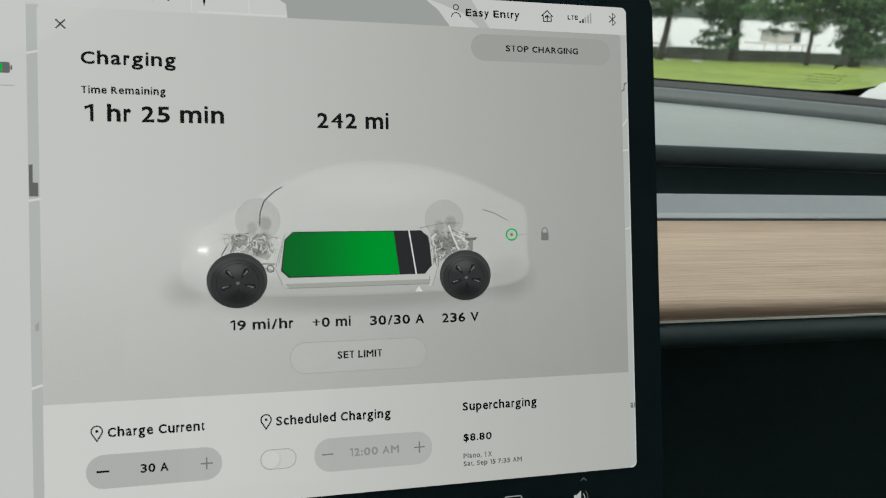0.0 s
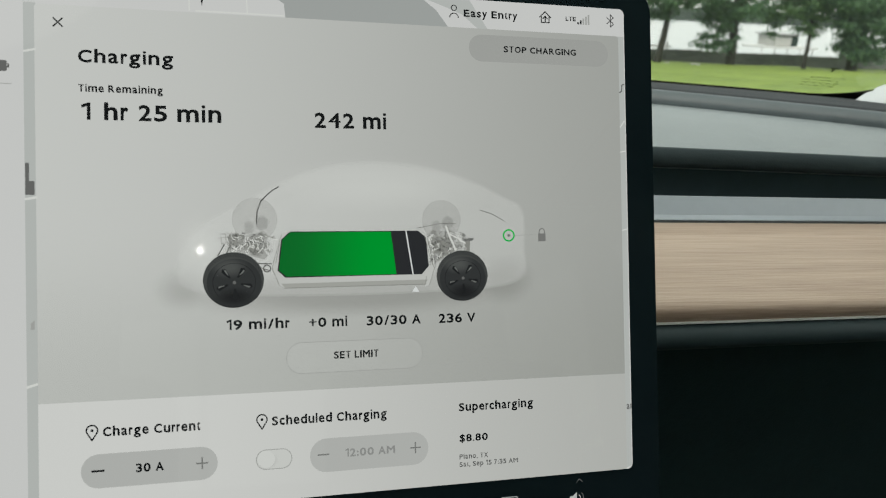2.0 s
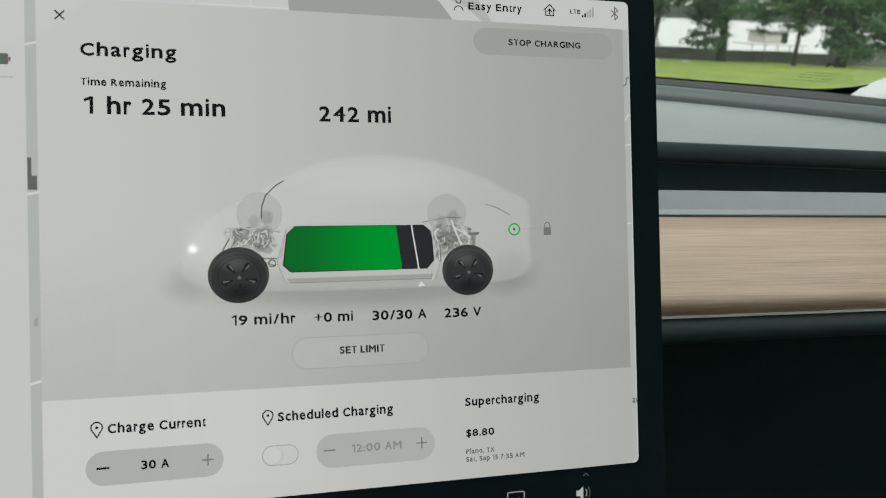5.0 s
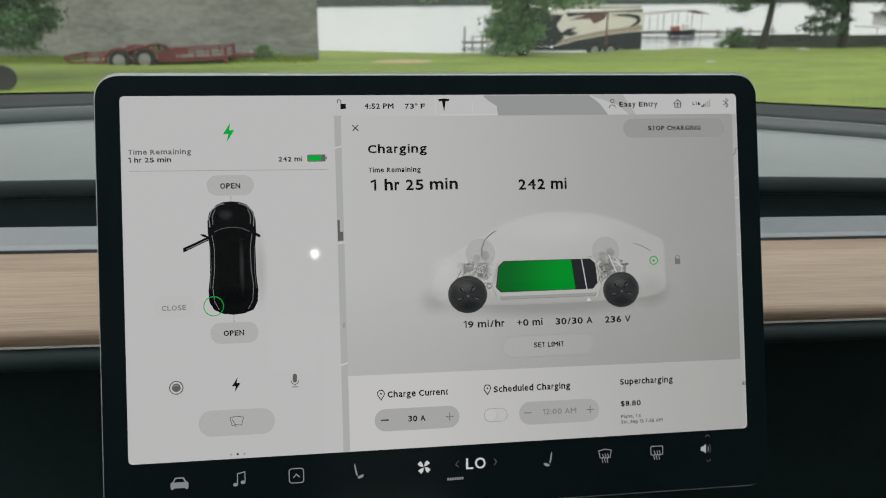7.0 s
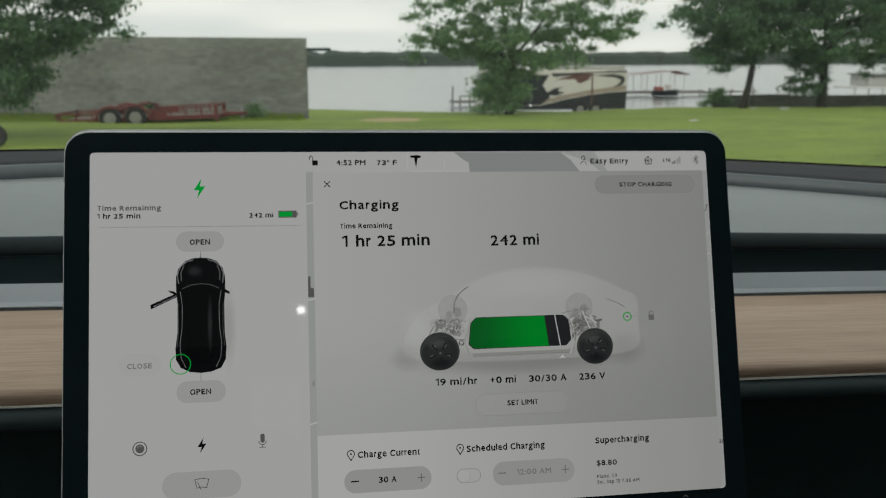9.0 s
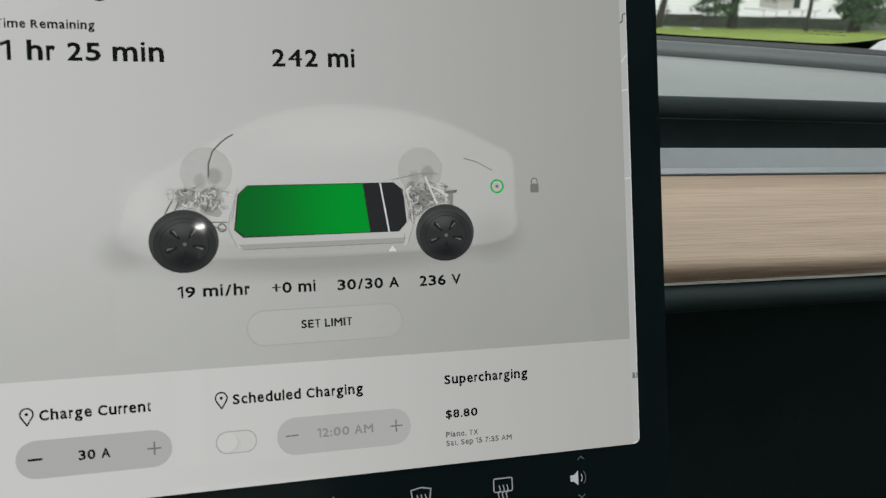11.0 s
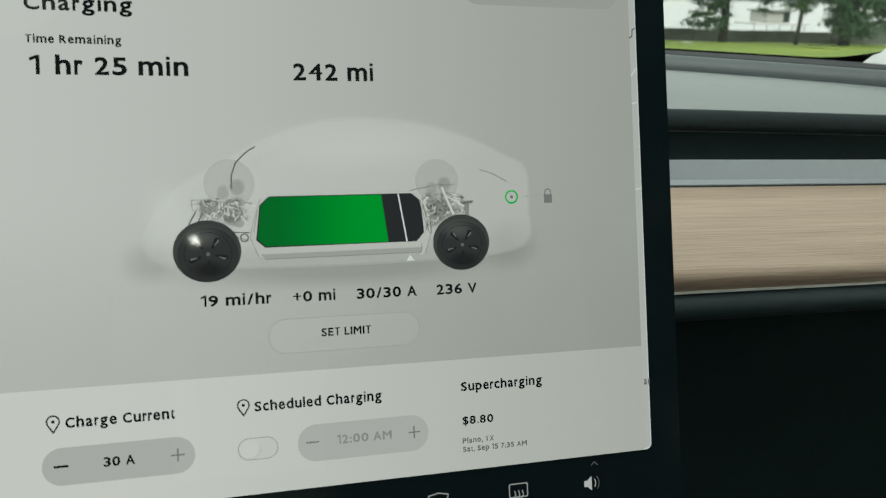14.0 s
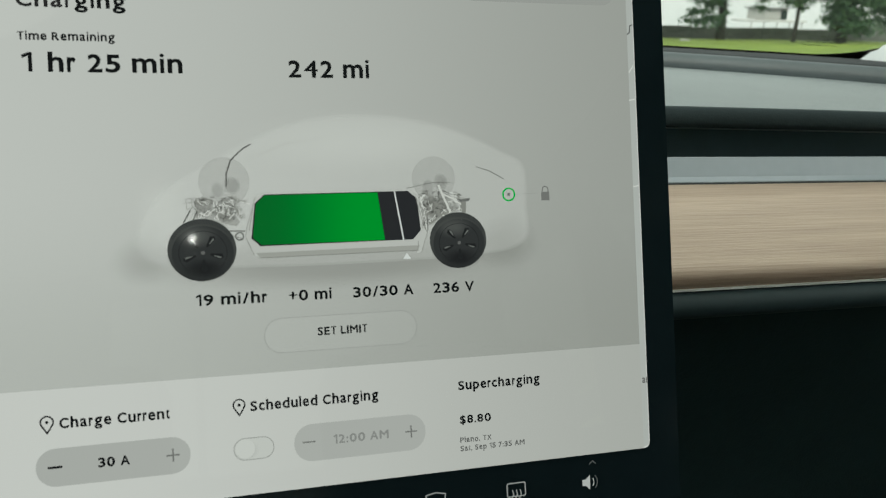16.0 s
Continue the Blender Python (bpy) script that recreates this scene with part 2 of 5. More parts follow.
L_GREENBAR = lit("display_green_bar", (0.003, 0.125, 0.018), to=(0.0, 0.27, 0.022), axis="X", lo=0.028, hi=0.062)
L_BATDARK = lit("display_battery_dark", (0.019, 0.020, 0.023))
L_SILVER = lit("display_silver", (0.47, 0.47, 0.455))
L_SILVER2 = lit("display_silver_shade", (0.33, 0.33, 0.31))
L_GHOST = lit("display_ghost", (0.58, 0.58, 0.565), alpha=0.18)
L_MECH = lit("display_mechanism", (0.085, 0.085, 0.08))
L_MECH2 = lit("display_mechanism_pale", (0.22, 0.22, 0.205))
L_TYRE = lit("display_tyre", (0.048, 0.051, 0.050), to=(0.016, 0.017, 0.018), axis="Z", lo=-0.004, hi=-0.016)
L_TYRE2 = lit("display_wheel", (0.028, 0.030, 0.031))
L_TYRE3 = lit("display_spoke", (0.012, 0.013, 0.014))
L_TYRE4 = lit("display_spoke_pale", (0.13, 0.135, 0.13))
L_WHITEINK = lit("display_white_ink", (0.62, 0.63, 0.63))
L_GREYINK = lit("display_grey_ink", (0.25, 0.26, 0.26))
L_SPEAKER = lit("display_speaker_ink", (0.42, 0.43, 0.43))
L_DIMINK = lit("display_dim_ink", (0.10, 0.105, 0.105))
L_CARBODY = lit("display_car_black", (0.0035, 0.0038, 0.0045))
L_CARSHINE = lit("display_car_shine", (0.24, 0.245, 0.25))
L_CARGLASS = lit("display_car_glass", (0.0025, 0.0028, 0.0032))
L_LAMP = lit("bulb_glow", (1.0, 0.97, 0.9), 2600.0, glass=False)


# ---- building helpers ----
def thing(name, label, category, at=None, group="", kind=""):
    ob = new(name)
    ob.empty_display_size = 0.1
    ob.matrix_basis = at or Matrix()
    return tagged(ob, label, category, group, kind)


def part(name, bm, material, parent, label="", smooth=False):
    me = bpy.data.meshes.new(name)
    if isinstance(bm, bmesh.types.BMesh):
        bm.to_mesh(me)
        bm.free()
    else:
        me.from_pydata(*bm)
        me.update()
    if smooth:
        me.polygons.foreach_set("use_smooth", [True] * len(me.polygons))
    if material:
        me.materials.append(material)
    ob = new(name, me)
    ob.parent = parent
    return tagged(ob, label)


def box(x0, y0, z0, x1, y1, z1, bevel=0.0, bm=None):
    bm = bm or bmesh.new()
    made = bmesh.ops.create_cube(bm, size=1.0)["verts"]
    for v in made:
        v.co = Vector(((x0 + x1) / 2 + v.co.x * (x1 - x0), (y0 + y1) / 2 + v.co.y * (y1 - y0), (z0 + z1) / 2 + v.co.z * (z1 - z0)))
    if bevel:
        edges = {e for v in made for e in v.link_edges}
        bmesh.ops.bevel(bm, geom=list(edges), offset=bevel, segments=2, affect="EDGES", profile=0.5)
    return bm


def tube(path, radii, sides=8, bm=None):
    """A round bar through the points, with a radius at each."""
    bm = bm or bmesh.new()
    rings = []
    pts = [Vector(p) for p in path]
    for i, p in enumerate(pts):
        d = (pts[min(i + 1, len(pts) - 1)] - pts[max(i - 1, 0)]).normalized()
        a = d.orthogonal().normalized()
        b = d.cross(a)
        rings.append([bm.verts.new(p + radii[i] * (math.cos(k * math.tau / sides) * a + math.sin(k * math.tau / sides) * b)) for k in range(sides)])
    for r, s in zip(rings, rings[1:]):
        best = min(range(sides), key=lambda o: (r[0].co - s[o].co).length)
        for k in range(sides):
            bm.faces.new((r[k], r[(k + 1) % sides], s[(k + 1 + best) % sides], s[(k + best) % sides]))
    bm.faces.new(list(reversed(rings[0])))
    bm.faces.new(rings[-1])
    bmesh.ops.recalc_face_normals(bm, faces=bm.faces)
    return bm


def lathe(profile, sides=28, axis="y", at=(0, 0, 0), bm=None):
    """A turned body: (radius, along) pairs round an axis."""
    bm = bm or bmesh.new()
    rings = []
    for r, h in profile:
        ring = []
        for k in range(sides):
            c, s = r * math.cos(k * math.tau / sides), r * math.sin(k * math.tau / sides)
            p = (c, h, s) if axis == "y" else (c, s, h)
            ring.append(bm.verts.new(Vector(p) + Vector(at)))
        rings.append(ring)
    for a, b in zip(rings, rings[1:]):
        for k in range(sides):
            bm.faces.new((a[k], a[(k + 1) % sides], b[(k + 1) % sides], b[k]))
    bm.faces.new(rings[0])
    bm.faces.new(rings[-1])
    bmesh.ops.recalc_face_normals(bm, faces=bm.faces)
    return bm


def sweep(profile, xs):
    """A closed section of (y, z, bow) swept across the car; bow pulls it back towards the doors."""
    bm = bmesh.new()
    rings = [[bm.verts.new((x, y - k * x * x, z)) for y, z, k in profile] for x in xs]
    n = len(profile)
    for a, b in zip(rings, rings[1:]):
        for i in range(n):
            bm.faces.new((a[i], a[(i + 1) % n], b[(i + 1) % n], b[i]))
    bm.faces.new(rings[0])
    bm.faces.new(list(reversed(rings[-1])))
    bmesh.ops.recalc_face_normals(bm, faces=bm.faces)
    return bm


# ---- the ground ----
def ground_z(x, y):
    slope = -0.0325 * max(0.0, y - 7) - 0.010 * x * min(1.0, max(0.0, y / 20))
    edge = float(np.interp(x, (-1, 3, 7, 21), (38, 36, 32.2, 43.5))) + 0.6 * math.sin(x * 0.31) + 0.4 * math.sin(x * 0.83 + 1)
    slope -= 0.13 * max(0.0, y - edge)
    return max(slope, -3.2) + 0.03 * math.sin(x * 0.9 + y * 0.4) * min(1, max(0, (y - 6) / 8))


xs = [-1600, -500, -160, -70] + [-40 + i * 1.0 for i in range(101)] + [80, 140, 300, 700, 1600]
ys = [-1500, -300, -80, -30, -10] + [-4 + i * 0.8 for i in range(82)] + [64, 70]
verts = [(x, y, ground_z(x, y)) for y in ys for x in xs]
w = len(xs)
faces = [(j * w + i, j * w + i + 1, (j + 1) * w + i + 1, (j + 1) * w + i) for j in range(len(ys) - 1) for i in range(w - 1)]
lawn = part("ground", (verts, [], faces), M_GRASS, None, smooth=True)
tagged(lawn, "green lawn sloping gently down to the lake", "lawn", kind="structure")

WATER_Z = -1.85
bm = bmesh.new()
for p in ((-2500, 33, WATER_Z), (2500, 33, WATER_Z), (2500, 2600, WATER_Z), (-2500, 2600, WATER_Z)):
    bm.verts.new(p)
bm.faces.new(bm.verts)
tagged(part("water", bm, M_WATER, None), "calm pale grey lake under an overcast sky", "lake", kind="structure")

rng = np.random.default_rng(4)
verts, faces = [], []
far_x = np.linspace(-1500, 1900, 420)
top = 13.5 + 3.2 * np.clip((220 - far_x) / 220, 0, 1) + 2.0 * np.sin(far_x * 0.004) + rng.normal(0, 0.9, 420)
for i, x in enumerate(far_x):
    d = 900 + 60 * math.sin(x * 0.003)
    verts += [(x, d, WATER_Z - 1), (x, d + 4, WATER_Z + top[i] * 0.7), (x, d + 14, WATER_Z + top[i]), (x, d + 120, WATER_Z + top[i] * 0.95)]
for i in range(419):
    for j in range(3):
        a = i * 4 + j
        faces.append((a, a + 4, a + 5, a + 1))
tagged(part("backdrop", (verts, [], faces), M_FAR, None), "low dark wooded shore across the lake", "far shore", kind="structure")

# ---- the car's cabin ----
DX = [-0.76 + 0.04 * i for i in range(39)]
dashboard = thing("dashboard", "grey padded dashboard with a long pale wood strip", "dashboard", CAR)


def arc(cy, cz, r, a0, a1, n, k):
    return [(cy + r * math.cos(radians(a0 + (a1 - a0) * i / n)), cz + r * math.sin(radians(a0 + (a1 - a0) * i / n)), k) for i in range(n + 1)]


# pad: rear edge near the glass, front edge over the slot, with a rounded nose
pad = [(0.470, 0.0285, 0.62), (0.40, 0.0285, 0.47), (0.30, 0.0268, 0.27), (0.22, 0.0220, 0.15)] + arc(0.181, 0.0135, 0.0065, 80, 180, 6, 0.1)
pad += [(0.1750, 0.0095, 0.1), (0.182, 0.0065, 0.1), (0.30, 0.0, 0.2), (0.470, -0.01, 0.62)]
part("top_pad", sweep(pad, DX), M_PAD, dashboard, "light grey soft padded top", smooth=True)
ridge = [(0.462, 0.010, 0.72)] + arc(0.474, 0.0306, 0.0100, 200, 70, 9, 0.74) + [(0.482, 0.0396, 0.72), (0.482, 0.0, 0.72)]
part("defroster_roll", sweep(ridge, DX), M_RIDGE, dashboard, "grey rounded roll under the windshield", smooth=True)
deck = [(0.4815, 0.0397, 0.72), (0.50, 0.0398, 0.62), (0.56, 0.0378, 0.46), (0.62, 0.0360, 0.36), (0.62, 0.0, 0.36), (0.4815, 0.0, 0.72)]
part("defroster_deck", sweep(deck, DX), M_DECK, dashboard, "dark grey deck behind the roll", smooth=True)
# the pad's nose covered by a dark shell: its shade put into the colour
part("nose_shade_band", sweep([(0.1745, 0.0085, 0.1)] + arc(0.181, 0.0135, 0.0073, 190, 104, 6, 0.1) + [(0.181, 0.0135, 0.1), (0.180, 0.0085, 0.1)], DX), M_NOSE_SHADE, dashboard, "rounded front lip of the pad, its shade painted dark", smooth=True)
part("air_slot", sweep([(0.1512, -0.0095, 0), (0.30, -0.034, 0.1), (0.30, -0.05, 0.1), (0.150, -0.030, 0)], DX), M_SLOT, dashboard, "black air slot")
part("slot_back", sweep([(0.192, -0.03, 0.1), (0.186, 0.009, 0.1), (0.196, 0.009, 0.1), (0.200, -0.03, 0.1)], DX), M_SLOT, dashboard, "black inside of the slot")
part("ledge", sweep([(0.1415, -0.0190, 0), (0.1440, -0.0165, 0), (0.1500, -0.0062, 0), (0.1510, -0.0062, 0), (0.1510, -0.035, 0), (0.1415, -0.035, 0)], DX), M_LEDGE, dashboard, "pale satin ledge")
part("gap_line", sweep([(0.1225, -0.0185, 0), (0.1415, -0.0195, 0), (0.1415, -0.04, 0), (0.1225, -0.04, 0)], DX), M_GAP, dashboard, "dark gap line")
wood = [(0.1225, -0.0158, 0), (0.105, -0.0195, 0), (0.080, -0.0262, 0), (0.062, -0.0316, 0), (0.0525, -0.0348, 0), (0.0480, -0.0364, 0), (0.0458, -0.0380, 0), (0.0450, -0.0400, 0), (0.0455, -0.0432, 0), (0.0472, -0.0464, 0), (0.060, -0.055, 0), (0.1225, -0.055, 0)]
part("wood_strip", sweep(wood, DX), M_WOOD, dashboard, "pale open-pore wood strip", smooth=True)
part("bright_line", sweep([(0.0462, -0.0461, 0), (0.0462, -0.0472, 0), (0.056, -0.0482, 0), (0.056, -0.0461, 0)], DX), M_BRIGHT, dashboard, "thin bright metal line")
lip = [(0.056, -0.0484, 0), (0.0470, -0.0480, 0), (0.0440, -0.0488, 0), (0.0418, -0.0508, 0), (0.0410, -0.0535, 0), (0.0412, -0.0565, 0), (0.0425, -0.0592, 0), (0.0470, -0.0606, 0), (0.062, -0.0606, 0), (0.062, -0.0484, 0)]
part("lower_lip", sweep(lip, DX), M_LIP, dashboard, "dark grey rounded lip below the bright line", smooth=True)
lower = [(0.0600, -0.0575, 0), (0.0580, -0.063, 0), (0.075, -0.080, 0), (0.10, -0.20, 0), (0.12, -0.45, 0), (0.30, -0.45, 0), (0.30, -0.046, 0)]
part("lower_panel", sweep(lower, DX), M_DARK, dashboard, "black lower panel", smooth=True)


def pane(x, t):
    """A point of the windshield: x across, t metres up the glass."""
    k = t / 0.97
    return Vector((x * (1 - 0.2 * k), 0.606 - 0.86 * k - (0.36 - 0.26 * k) * x * x, 0.036 + 0.45 * k))


windshield = thing("windshield", "clear raked windshield with a black border and rain drops", "windshield", CAR)
verts = [pane(-0.80 + 0.08 * i, 0.97 * j / 12) for j in range(13) for i in range(21)]
faces = [(j * 21 + i, j * 21 + i + 1, (j + 1) * 21 + i + 1, (j + 1) * 21 + i) for j in range(12) for i in range(20)]
glass_pane = part("pane", (verts, [], faces), M_GLASS, windshield, "clear glass", smooth=True)
glass_pane.visible_shadow = False


def rounded(x0, t0, x1, t1, r, n=10):
    out = []
    for cx, ct, a in ((x1 - r, t0 + r, -90), (x1 - r, t1 - r, 0), (x0 + r, t1 - r, 90), (x0 + r, t0 + r, 180)):
        out += [(cx + r * math.cos(radians(a + 90 * i / n)), ct + r * math.sin(radians(a + 90 * i / n))) for i in range(n + 1)]
    return out


def dense(loop, n=8):
    out = []
    for (a, b), (c, d) in zip(loop, loop[1:] + loop[:1]):
        steps = n if math.hypot(c - a, d - b) > 0.2 else 1
        out += [(a + (c - a) * i / steps, b + (d - b) * i / steps) for i in range(steps)]
    return out


inner, outer = dense(rounded(-0.685, 0.0095, 0.685, 0.93, 0.075)), dense(rounded(-0.80, -0.01, 0.80, 0.975, 0.08))
toward = Vector((0, -0.003, -0.002))
verts = [pane(*p) + toward for p in inner] + [pane(*p) + toward for p in outer]
n = len(inner)
faces = [(i, (i + 1) % n, n + (i + 1) % n, n + i) for i in range(n)]
part("border", (verts, [], faces), M_FRIT, windshield, "black ceramic border")

cabin = thing("car_cabin", "dark car cabin with pale cloth pillars and a glass roof", "car cabin", CAR)
for side, name in ((-1, "pillar"), (1, "pillar")):
    ring = lambda q: [(q[0], q[1] + 0.00, q[2]), (q[0] + side * 0.05, q[1] + 0.03, q[2]), (q[0] + side * 0.09, q[1] - 0.05, q[2]), (q[0] + side * 0.02, q[1] - 0.05, q[2])]
    bm = bmesh.new()
    secs = [[bm.verts.new(v) for v in ring(q)] for q in ((side * 0.618, 0.434, 0.014), (side * 0.652, 0.418, 0.049), (side * 0.705, 0.34, 0.095), (side * 0.66, 0.10, 0.20), (side * 0.58, -0.30, 0.47))]
    for a, b in zip(secs, secs[1:]):
        for i in range(4):
            bm.faces.new((a[i], a[(i + 1) % 4], b[(i + 1) % 4], b[i]))
    bm.faces.new(secs[0])
    bm.faces.new(secs[-1])
    bmesh.ops.recalc_face_normals(bm, faces=bm.faces)
    bmesh.ops.bevel(bm, geom=list(bm.edges), offset=0.006, segments=2, affect="EDGES")
    part(name, bm, M_TRIM, cabin, "pale grey cloth pillar", smooth=True)
    part("door_panel", box(side * 0.76, -1.1, -0.55, side * 0.80, 0.42, -0.02, 0.01), M_CABIN, cabin)
    part("rear_side", box(side * 0.70, -2.3, -0.55, side * 0.76, -1.1, 0.02, 0.01), M_CABIN, cabin)
    part("roof_rail", box(side * 0.56, -2.0, 0.44, side * 0.66, -0.28, 0.49, 0.01), M_CABIN, cabin)
# side glass: both rear doors and the front door beside the passenger; the driver's door stands open
# unseen dark glass and pillars, added to keep sky out of the screen's reflections
M_SIDEGLASS = window_glass("sky_block_glass", (0.10, 0.105, 0.105))
M_DOORGLASS = window_glass("door_glass", (0.70, 0.72, 0.71))
for side in (-1, 1):
    part("centre_pillar", box(side * 0.645, -1.17, 0.0, side * 0.735, -1.05, 0.47, 0.01), M_CABIN, cabin)
    part("rear_pillar", box(side * 0.60, -2.32, 0.0, side * 0.72, -1.98, 0.47, 0.01), M_CABIN, cabin)
    for y0, y1, mat, lab in ((-1.98, -1.17, M_SIDEGLASS, "unseen dark rear door glass, added to block the mirrored sky"), (-1.05, -0.05, M_DOORGLASS, "clear front door glass")):
        if side > 0 or y1 < -1:
            q = [(side * 0.735, y0, 0.01), (side * 0.735, y1, 0.01), (side * 0.645, y1 if y1 < -1 else y1 - 0.25, 0.45), (side * 0.645, y0, 0.45)]
            part("side_window", (q, [], [(0, 1, 2, 3)]), mat, cabin, lab).visible_shadow = False
part("header", box(-0.62, -0.42, 0.455, 0.62, -0.24, 0.50, 0.01), M_CABIN, cabin)
part("cabin_floor", box(-0.76, -2.3, -0.93, 0.76, 0.35, -0.56, 0.005), M_CABIN, cabin)
part("firewall", box(-0.76, 0.305, -0.62, 0.76, 0.34, -0.02, 0.005), M_CABIN, cabin)
part("rear_shelf", box(-0.72, -2.6, -0.02, 0.72, -2.0, 0.02, 0.005), M_CABIN, cabin)
roof_glass = part("roof_glass", ([(-0.57, -2.0, 0.487), (0.57, -2.0, 0.487), (0.57, -0.42, 0.487), (-0.57, -0.42, 0.487)], [], [(3, 2, 1, 0)]), window_glass("tinted_roof_glass", (0.06, 0.06, 0.062)), cabin, "tinted glass roof")
for sx in (-0.37, 0.37):
    seat = part("seat", box(sx - 0.25, -1.15, -0.565, sx + 0.25, -0.62, -0.33, 0.05), M_CABIN, cabin, "black front seat")
    part("backrest", box(sx - 0.24, -1.30, -0.40, sx + 0.24, -1.14, 0.18, 0.05), M_CABIN, seat)
    part("headrest", box(sx - 0.13, -1.30, 0.17, sx + 0.13, -1.20, 0.36, 0.03), M_CABIN, seat)

# unseen rear window, also added to dim the touchscreen's reflections
part("rear_window", ([(-0.57, -2.0, 0.487), (0.57, -2.0, 0.487), (0.66, -2.6, 0.03), (-0.66, -2.6, 0.03)], [], [(0, 1, 2, 3)]), window_glass("tinted_rear_glass", (0.35, 0.36, 0.36)), cabin, "unseen rear window, tinted to dim what the touchscreen mirrors")
# ---- the touchscreen ----
touchscreen = thing("touchscreen", "wide black-framed touchscreen showing a charging page, standing before the dashboard", "touchscreen", TURN)
PPM = 0.001


def uv(u, v, layer=0):
    return ((u - 161.5) * PPM, -0.0008 - layer * 0.00012, (100 - v) * PPM)


def rrect(u0, v0, u1, v1, r, n=6):
    return rounded(u0, v0, u1, v1, r, n)


def slab(loop, y0, y1, bevel):
    """A plate with the outline `loop` in mm, between two depths, its front edge rounded."""
    bm = bmesh.new()
    front = [bm.verts.new(((u - 161.5) * PPM, y0, (100 - v) * PPM)) for u, v in loop]
    face = bm.faces.new(front)
    ext = bmesh.ops.extrude_face_region(bm, geom=[face])
    for v in ext["geom"]:
        if isinstance(v, bmesh.types.BMVert):
            v.co.y = y1
    if bevel:
        bmesh.ops.bevel(bm, geom=[e for e in bm.edges if all(abs(v.co.y - y0) < 1e-6 for v in e.verts)], offset=bevel, segments=3, affect="EDGES")
    bmesh.ops.recalc_face_normals(bm, faces=bm.faces)
    return bm


part("housing", slab(rrect(-12.7, -12.2, 335.7, 214.1, 12.4, 8), -0.0004, 0.010, 0.0016), M_HOUSING, touchscreen, "slim grey metal rim", smooth=False)
part("cover_glass", slab(rrect(-11.9, -10.5, 334.9, 213.3, 11.4, 8), -0.0006, 0.006, 0.0003), M_BEZEL, touchscreen, "glossy black cover glass")
part("arm", box(-0.04, 0.010, -0.11, 0.04, 0.06, -0.06, 0.008), M_DARK, touchscreen, "black mounting arm")


def flat(name, loops, mat, layer, parent, label=""):
    """One or more outlines, each a list of (u, v) in mm, as a flat patch of the display."""
    verts, faces = [], []
    for loop in loops:
        faces.append(list(range(len(verts), len(verts) + len(loop))))
        verts += [uv(u, v, layer) for u, v in loop]
    return part(name, (verts, [], faces), mat, parent, label)


def ring_loop(cu, cv, r, wdt, a0=0, a1=360, n=36, squash=1.0):
    """A band of an ellipse as quads."""
    out = []
    for i in range(n):
        a, b = radians(a0 + (a1 - a0) * i / n), radians(a0 + (a1 - a0) * (i + 1) / n)
        pt = lambda q, rr: (cu + rr * math.cos(q), cv + rr * squash * math.sin(q))
        out.append([pt(a, r - wdt / 2), pt(b, r - wdt / 2), pt(b, r + wdt / 2), pt(a, r + wdt / 2)])
    return out


def disc(cu, cv, ru, rv=None, n=32, lean=0.0):
    rv = rv or ru
    return [(cu + ru * math.cos(i * math.tau / n) + lean * math.sin(i * math.tau / n), cv + rv * math.sin(i * math.tau / n)) for i in range(n)]


def stroke(pts, wdt):
    """A line of even width through the points, as quads."""
    out = []
    for (a, b), (c, d) in zip(pts, pts[1:]):
        q = math.hypot(c - a, d - b) or 1e-6
        nx, ny, ex, ey = -(d - b) / q * wdt / 2, (c - a) / q * wdt / 2, (c - a) / q * wdt * 0.3, (d - b) / q * wdt * 0.3
        out.append([(a + nx - ex, b + ny - ey), (c + nx + ex, d + ny + ey), (c - nx + ex, d - ny + ey), (a - nx - ex, b - ny - ey)])
    return out


def outline(loop, wdt):
    return stroke(list(loop) + [loop[0]], wdt)


def smooth_loop(loop, n=3):
    """Corners of a closed outline cut off again and again, until it is round."""
    for _ in range(n):
        loop = [q for (a, b), (c, d) in zip(loop, loop[1:] + loop[:1]) for q in ((a * 0.75 + c * 0.25, b * 0.75 + d * 0.25), (a * 0.25 + c * 0.75, b * 0.25 + d * 0.75))]
    return loop


def soft_patch(name, cu, cv, ru, rv, color, alpha, layer, parent, core=0.1):
    """An oval of the picture whose edge fades out."""
    m = lit("display_soft_" + name, color, alpha=alpha)
    n, l = m.node_tree.nodes, m.node_tree.links
    tc, mp, ln, mr = n.new("ShaderNodeTexCoord"), n.new("ShaderNodeMapping"), n.new("ShaderNodeVectorMath"), n.new("ShaderNodeMapRange")
    x_, _, z_ = uv(cu, cv)
    sx, sz = 1 / (ru * PPM), 1 / (rv * PPM)
    mp.inputs["Scale"].default_value, mp.inputs["Location"].default_value = (sx, 0, sz), (-x_ * sx, 0, -z_ * sz)
    ln.operation = "LENGTH"
    mr.interpolation_type = "SMOOTHSTEP"
    mr.inputs[1].default_value, mr.inputs[2].default_value, mr.inputs[3].default_value, mr.inputs[4].default_value = core, 1.0, alpha, 0.0
    l.new(tc.outputs["Object"], mp.inputs["Vector"])
    l.new(mp.outputs[0], ln.inputs[0])
    l.new(ln.outputs["Value"], mr.inputs[0])
    l.new(mr.outputs[0], n["Principled BSDF"].inputs["Alpha"])
    return flat(name, [disc(cu, cv, ru, rv, 40)], m, layer, parent)


